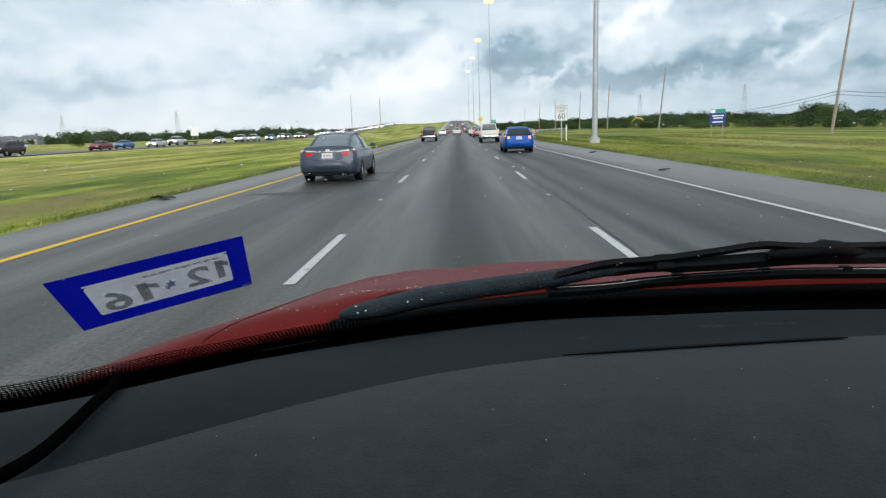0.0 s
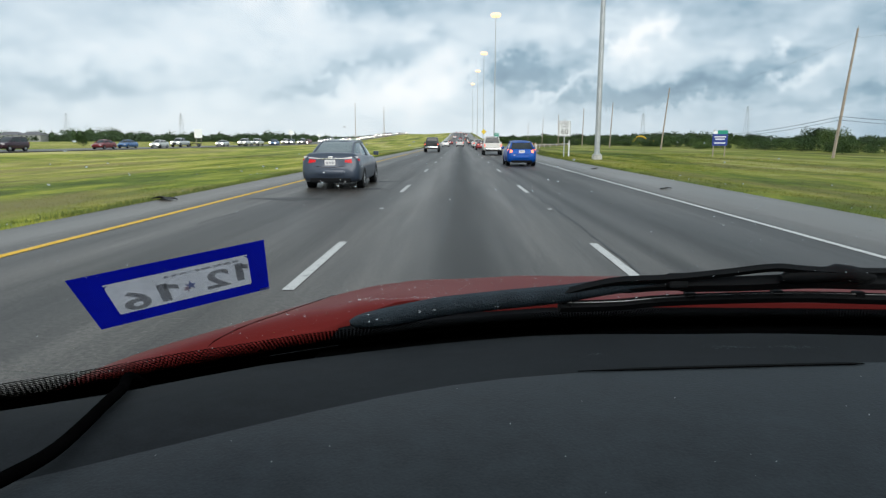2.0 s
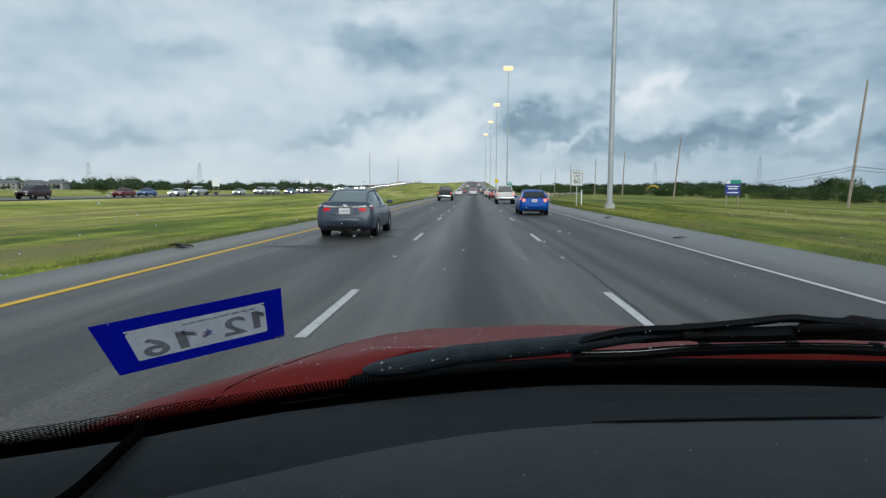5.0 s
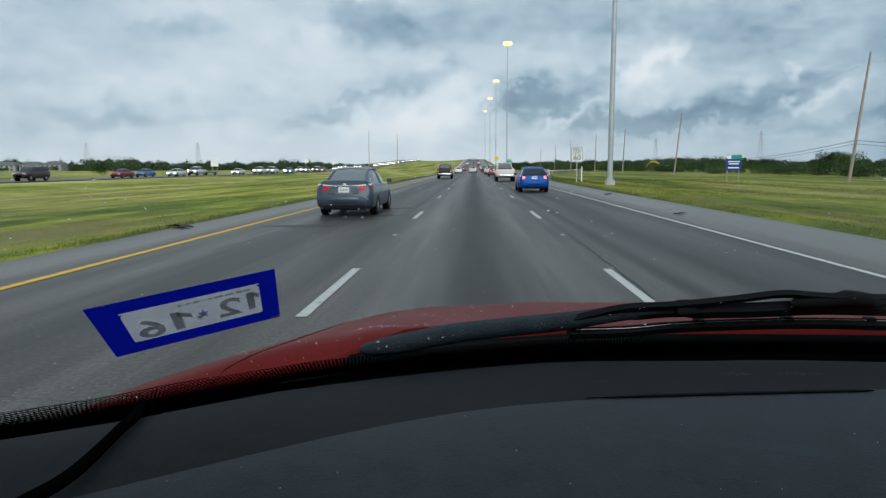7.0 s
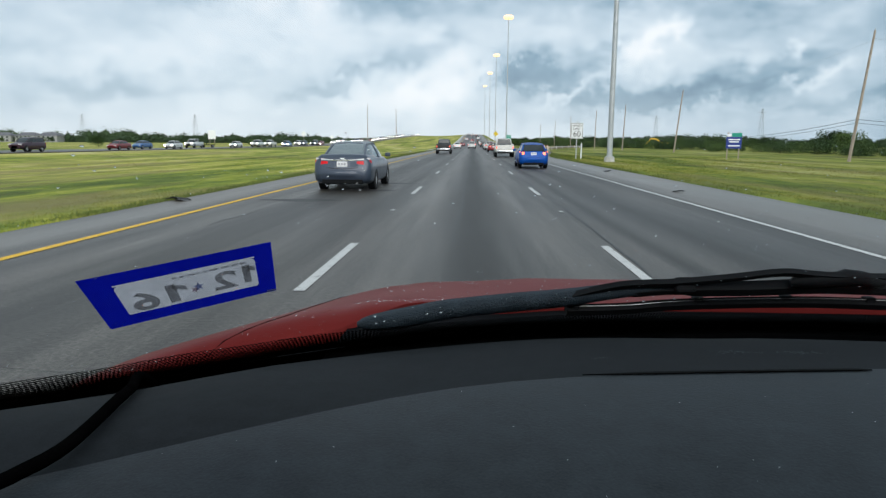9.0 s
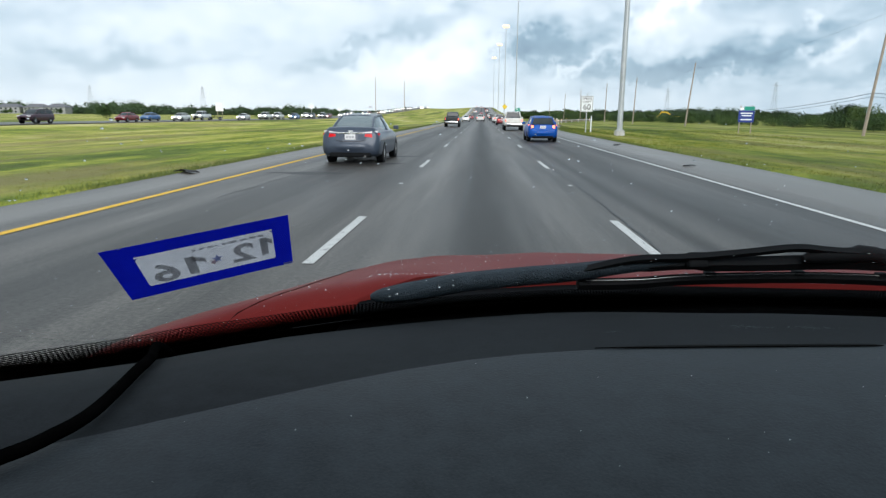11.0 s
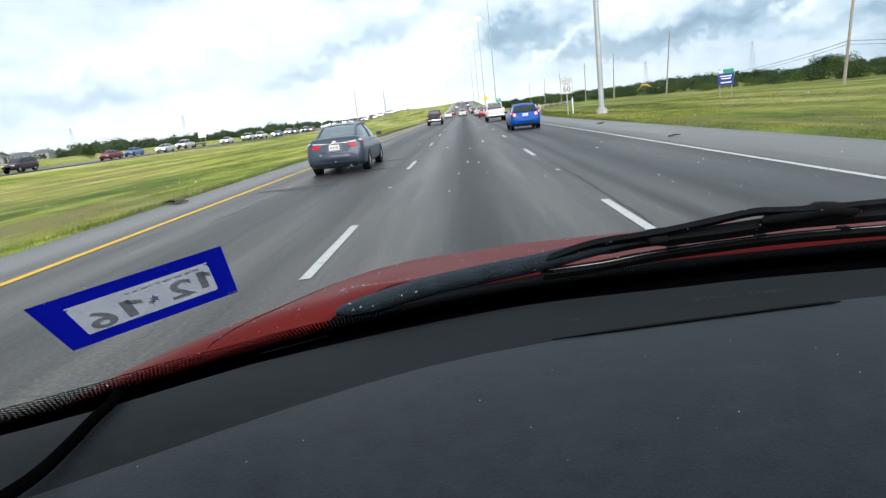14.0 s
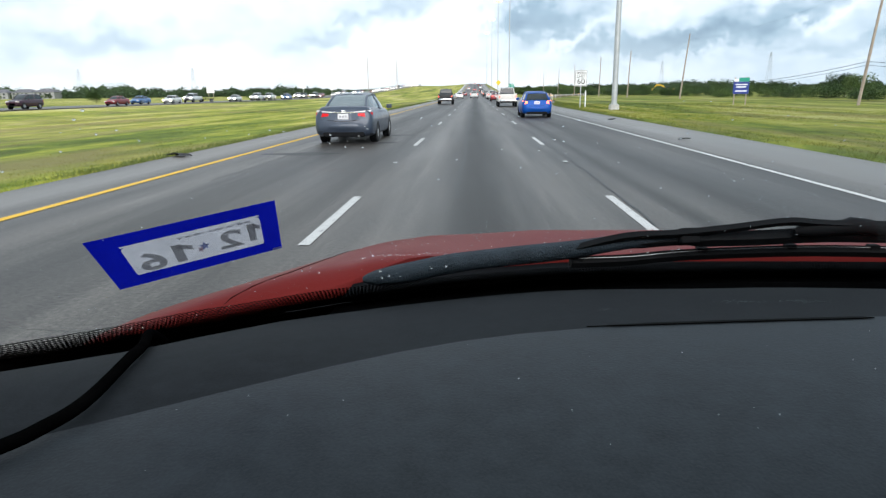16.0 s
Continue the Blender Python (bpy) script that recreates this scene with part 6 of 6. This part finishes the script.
def build_trees():
    rng = random.Random(21)
    g = "trees and bushes along the field"
    kinds = []
    for i in range(4):
        kinds.append(build_tree(rng, "bush", "dense dark green bush at the field edge", rng.uniform(6, 8.5), rng.uniform(2.8, 4.2), 2800, 0.135, LEAF, pose(70 + 5 * i, 40, land(70, 40))))
    for i in range(3):
        kinds.append(build_tree(rng, "tree", "leafy green roadside tree", rng.uniform(5.5, 7.0), rng.uniform(6.0, 8.0), 3600, 0.165, LEAF, pose(70 + 6 * i, 52, land(70, 52))))
    for k in kinds:
        tagged(k, group=g)
    spots = []
    y = 62.0
    while y < 420:
        near = 66 if y < 240 else 66 - (y - 240) * 0.12
        spots.append((near + rng.uniform(-7, 5), y, rng.randrange(4), rng.uniform(0.40, 1.15) * (0.85 + 0.5 * noise.noise(Vector((y * 0.035, 2.0, 0))))))
        if rng.random() < 0.55:
            spots.append((near + rng.uniform(6, 18), y + 2, rng.randrange(6), rng.uniform(0.45, 0.95)))
        if y > 150 and rng.random() < 0.45:
            spots.append((near + rng.uniform(8, 26), y, 4 + rng.randrange(3), rng.uniform(0.65, 1.0)))
        y += rng.uniform(4.0, 8.5)
    for _ in range(110):
        spots.append((rng.uniform(24, 120), rng.uniform(430, 560), 4 + rng.randrange(3), rng.uniform(0.8, 1.2)))
    for x, y, i, s in spots:
        ob = copy_thing(kinds[i], pose(x, y, land(x, y), 0, 0, rng.uniform(0, 360)) @ Matrix.Diagonal((1, 1, 1, 1)))
        ob.scale = (s, s, s * rng.uniform(0.65, 0.9))

    # a few small trees beyond the opposite carriageway
    for x, y, i, sc in ((-90, 152, 4, 0.55), (-96, 255, 5, 0.5), (-104, 300, 1, 0.8), (-112, 330, 6, 0.55),
                        (-470, 598, 4, 0.9), (-456, 600, 1, 1.2), (-447, 596, 5, 0.8), (-431, 602, 2, 1.3), (-424, 598, 6, 0.9), (-409, 600, 0, 1.2), (-398, 597, 4, 0.9)):
        ob = copy_thing(kinds[i], pose(x, y, land(x, y), 0, 0, 70 * i))
        ob.scale = (sc, sc, sc * 0.85)

    def wood(name, label, x0, x1, y0, y1, count, low, high):
        verts, faces = [], []
        for _ in range(count):
            cx, cy = rng.uniform(x0, x1), rng.uniform(y0, y1)
            h, w = rng.uniform(low, high) * (0.75 + 0.5 * noise.noise(Vector((cx * 0.012, 0, 7)))), rng.uniform(4, 8)
            z = land(cx, cy)
            for _ in range(40):
                a, r = rng.uniform(0, 6.283), rng.random() ** 0.5 * w * 0.9
                c = Vector((cx + r * math.cos(a), cy + r * math.sin(a), z + h * rng.uniform(0.05, 0.80) * (1 - 0.4 * (r / w) ** 2)))
                s = rng.uniform(1.2, 2.4)
                i = len(verts)
                for q in range(3):
                    b = a + q * 2.1
                    verts.append((c.x + s * math.cos(b), c.y + rng.uniform(-0.8, 0.8), c.z + s * 0.7 * math.sin(b)))
                faces.append((i, i + 1, i + 2))
            for _ in range(110):
                a, r, t = rng.uniform(0, 6.283), rng.random() ** 0.5 * w, rng.random()
                c = Vector((cx + r * math.cos(a), cy + r * math.sin(a), z + h * t * (1 - 0.45 * (r / w) ** 2)))
                s = rng.uniform(0.4, 0.85)
                i = len(verts)
                for q in range(3):
                    b = a + q * 2.1 + rng.random()
                    verts.append((c.x + s * math.cos(b), c.y + rng.uniform(-0.8, 0.8), c.z + s * 0.8 * math.sin(b)))
                faces.append((i, i + 1, i + 2))
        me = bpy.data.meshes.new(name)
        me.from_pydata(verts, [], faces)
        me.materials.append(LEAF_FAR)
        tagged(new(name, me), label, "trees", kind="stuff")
    wood("far_trees", "dark distant belt of trees beyond the field", -1100, -170, 620, 760, 460, 8, 15)
    wood("far_trees", "dark wooded rise behind the apartment buildings", -560, -360, 640, 720, 90, 15, 21)
    wood("far_trees", "dark distant belt of trees beyond the field", -260, -105, 760, 900, 120, 7, 12)
    wood("far_trees", "dark distant belt of trees beyond the pasture", 100, 1300, 560, 700, 480, 8, 14)
    wood("far_trees", "dark distant belt of trees near the bridge", 30, 220, 540, 700, 150, 8, 13)


def build_left_distance():
    def pylon(x, y, h):
        p = thing("pylon", "distant grey lattice power pylon", "pylon", "distant pylons", at=pose(x, y, land(x, y)))
        for sx in (-1, 1):
            for sy in (-1, 1):
                part("leg", tube([(sx * 3.2, sy * 3.2, 0), (sx * 0.5, sy * 0.5, h)], 0.16, 4), GALVANISED, p)
        for z in (0.62, 0.76, 0.9):
            part("crossarm", tube([(-5.5, 0, h * z), (5.5, 0, h * z)], 0.14, 4), GALVANISED, p)
        for k in range(6):
            z0, z1 = h * k / 6, h * (k + 1) / 6
            w0, w1 = 3.2 - 2.7 * k / 6, 3.2 - 2.7 * (k + 1) / 6
            part("brace", tube([(-w0, -w0, z0), (w1, -w1, z1)], 0.09, 4), GALVANISED, p)
    for x, y, h in ((-480, 780, 34), (-330, 760, 33), (-640, 800, 34), (330, 760, 42), (250, 900, 40), (520, 700, 40)):
        pylon(x, y, h)
    for x, y, h in ((-78, 480, 26), (-52, 440, 20)):
        p = thing("light_pole", "thin dark light pole beside the opposite carriageway", "pole", at=pose(x, y, land(x, y)))
        part("shaft", tube([(0, 0, 0), (0, 0, h)], [0.28, 0.14], 8), POLE_WOOD, p)
        part("head", tube([(0, 0, h), (0.8, 0, h + 0.2)], [0.1, 0.16], 6), GALVANISED, p)
    for x, y in ((-97, 270), (-118, 420)):
        s = thing("diamond_sign", "white-backed diamond road sign on a post", "road sign", at=pose(x + 26, y, land(x + 26, y)))
        part("post", box(-0.06, 0.06, 0, 0.08, 0, 4.2), GALVANISED, s)
        bm = box(-0.95, 0.95, -0.04, -0.004, -0.95, 0.95, 0.03)
        bmesh.ops.transform(bm, matrix=Matrix.Translation((0, 0, 4.4)) @ Euler((0, radians(45), 0)).to_matrix().to_4x4(), verts=bm.verts)
        part("panel", bm, SIGN_WHITE, s)

    b = thing("roadside_board", "plain white square board on two posts beyond the opposite carriageway", "sign", at=pose(-76, 186, land(-76, 186)))
    for px in (-0.7, 0.7):
        part("post", box(px - 0.07, px + 0.07, 0, 0.12, 0, 3.0, 0.01), POLE_WOOD, b)
    part("panel", box(-1.15, 1.15, -0.05, -0.004, 2.2, 4.7, 0.02), SIGN_WHITE, b)

    def block(x, y, w, d, floors, turn):
        h = land(x, y)
        b = thing("apartment_building", "distant pale apartment building with grey roof", "building", "distant buildings", at=pose(x, y, h, 0, 0, turn))
        wall = part("wall", box(-w / 2, w / 2, -d / 2, d / 2, 0, 3.1 * floors), FACADE, b)
        bm = bmesh.new()
        pts = [(-w / 2 - 0.6, -d / 2 - 0.6, 3.1 * floors), (w / 2 + 0.6, -d / 2 - 0.6, 3.1 * floors), (w / 2 + 0.6, d / 2 + 0.6, 3.1 * floors), (-w / 2 - 0.6, d / 2 + 0.6, 3.1 * floors), (-w / 2 + 5, 0, 3.1 * floors + 3.4), (w / 2 - 5, 0, 3.1 * floors + 3.4)]
        v = [bm.verts.new(p) for p in pts]
        for f in ((0, 1, 5, 4), (2, 3, 4, 5), (0, 4, 3), (1, 2, 5), (0, 3, 2, 1)):
            bm.faces.new([v[i] for i in f])
        part("roof", bm, ROOF, b)
        win = bpy.data.meshes.new("window")
        bm = box(-0.9, 0.9, -0.08, 0.05, -0.8, 0.8)
        bm.to_mesh(win)
        bm.free()
        win.materials.append(CAR_GLASS)
        for f in range(floors):
            for k in range(int(w / 4.5)):
                o = new("window", win)
                o.parent = b
                o.location = (-w / 2 + 2.5 + 4.5 * k, -d / 2 - 0.02, 1.7 + 3.1 * f)
    for bx, by, bw, turn in ((-466, 622, 24, 8), (-440, 626, 22, -5), (-415, 620, 20, 4)):
        block(bx, by, bw, 14, 2, turn)
    block(-262, 930, 60, 20, 2, 0)


def build_scrap(x, y, z, turn, size):
    s = thing("tyre_scrap", "curled black scrap of tyre tread on the road edge", "debris", "scraps of tyre", at=pose(x, y, z, 0, 0, turn))
    part("tread", sheet(lambda a, b: (size * (a - 0.5), size * 0.35 * (b - 0.5) + 0.05 * math.sin(4 * a), 0.02 + 0.10 * size * abs(math.sin(2.6 * a)) * (1 - 0.6 * b)), steps(0, 1, 10), steps(0, 1, 3), 0.015), RUBBER, s)
    part("strip", tube(smooth_path([(-0.4 * size, 0.1, 0.02), (0, 0.22, 0.06 * size), (0.5 * size, 0.16, 0.03)]), 0.018, 5), RUBBER, s)


build_scrap(6.3, 19.8, 0.0, 20, 0.32)
build_scrap(-7.35, 15.6, 0.0, -35, 0.7)
build_scrap(7.1, 34.0, 0.0, 70, 0.5)
build_mast(12.6, 60.0, 47.0, LAMP_HEAD, land(12.6, 60))
for my, mx in ((245.0, 12.6), (365.0, 12.6), (488.0, 12.4), (640.0, 11.5)):
    build_mast(mx, my, 47.0, LAMP_FAR, rise(my))
build_power_line()
build_speed_sign()
build_exit_sign()
build_blue_sign()
build_barriers()
build_trees()
build_left_distance()
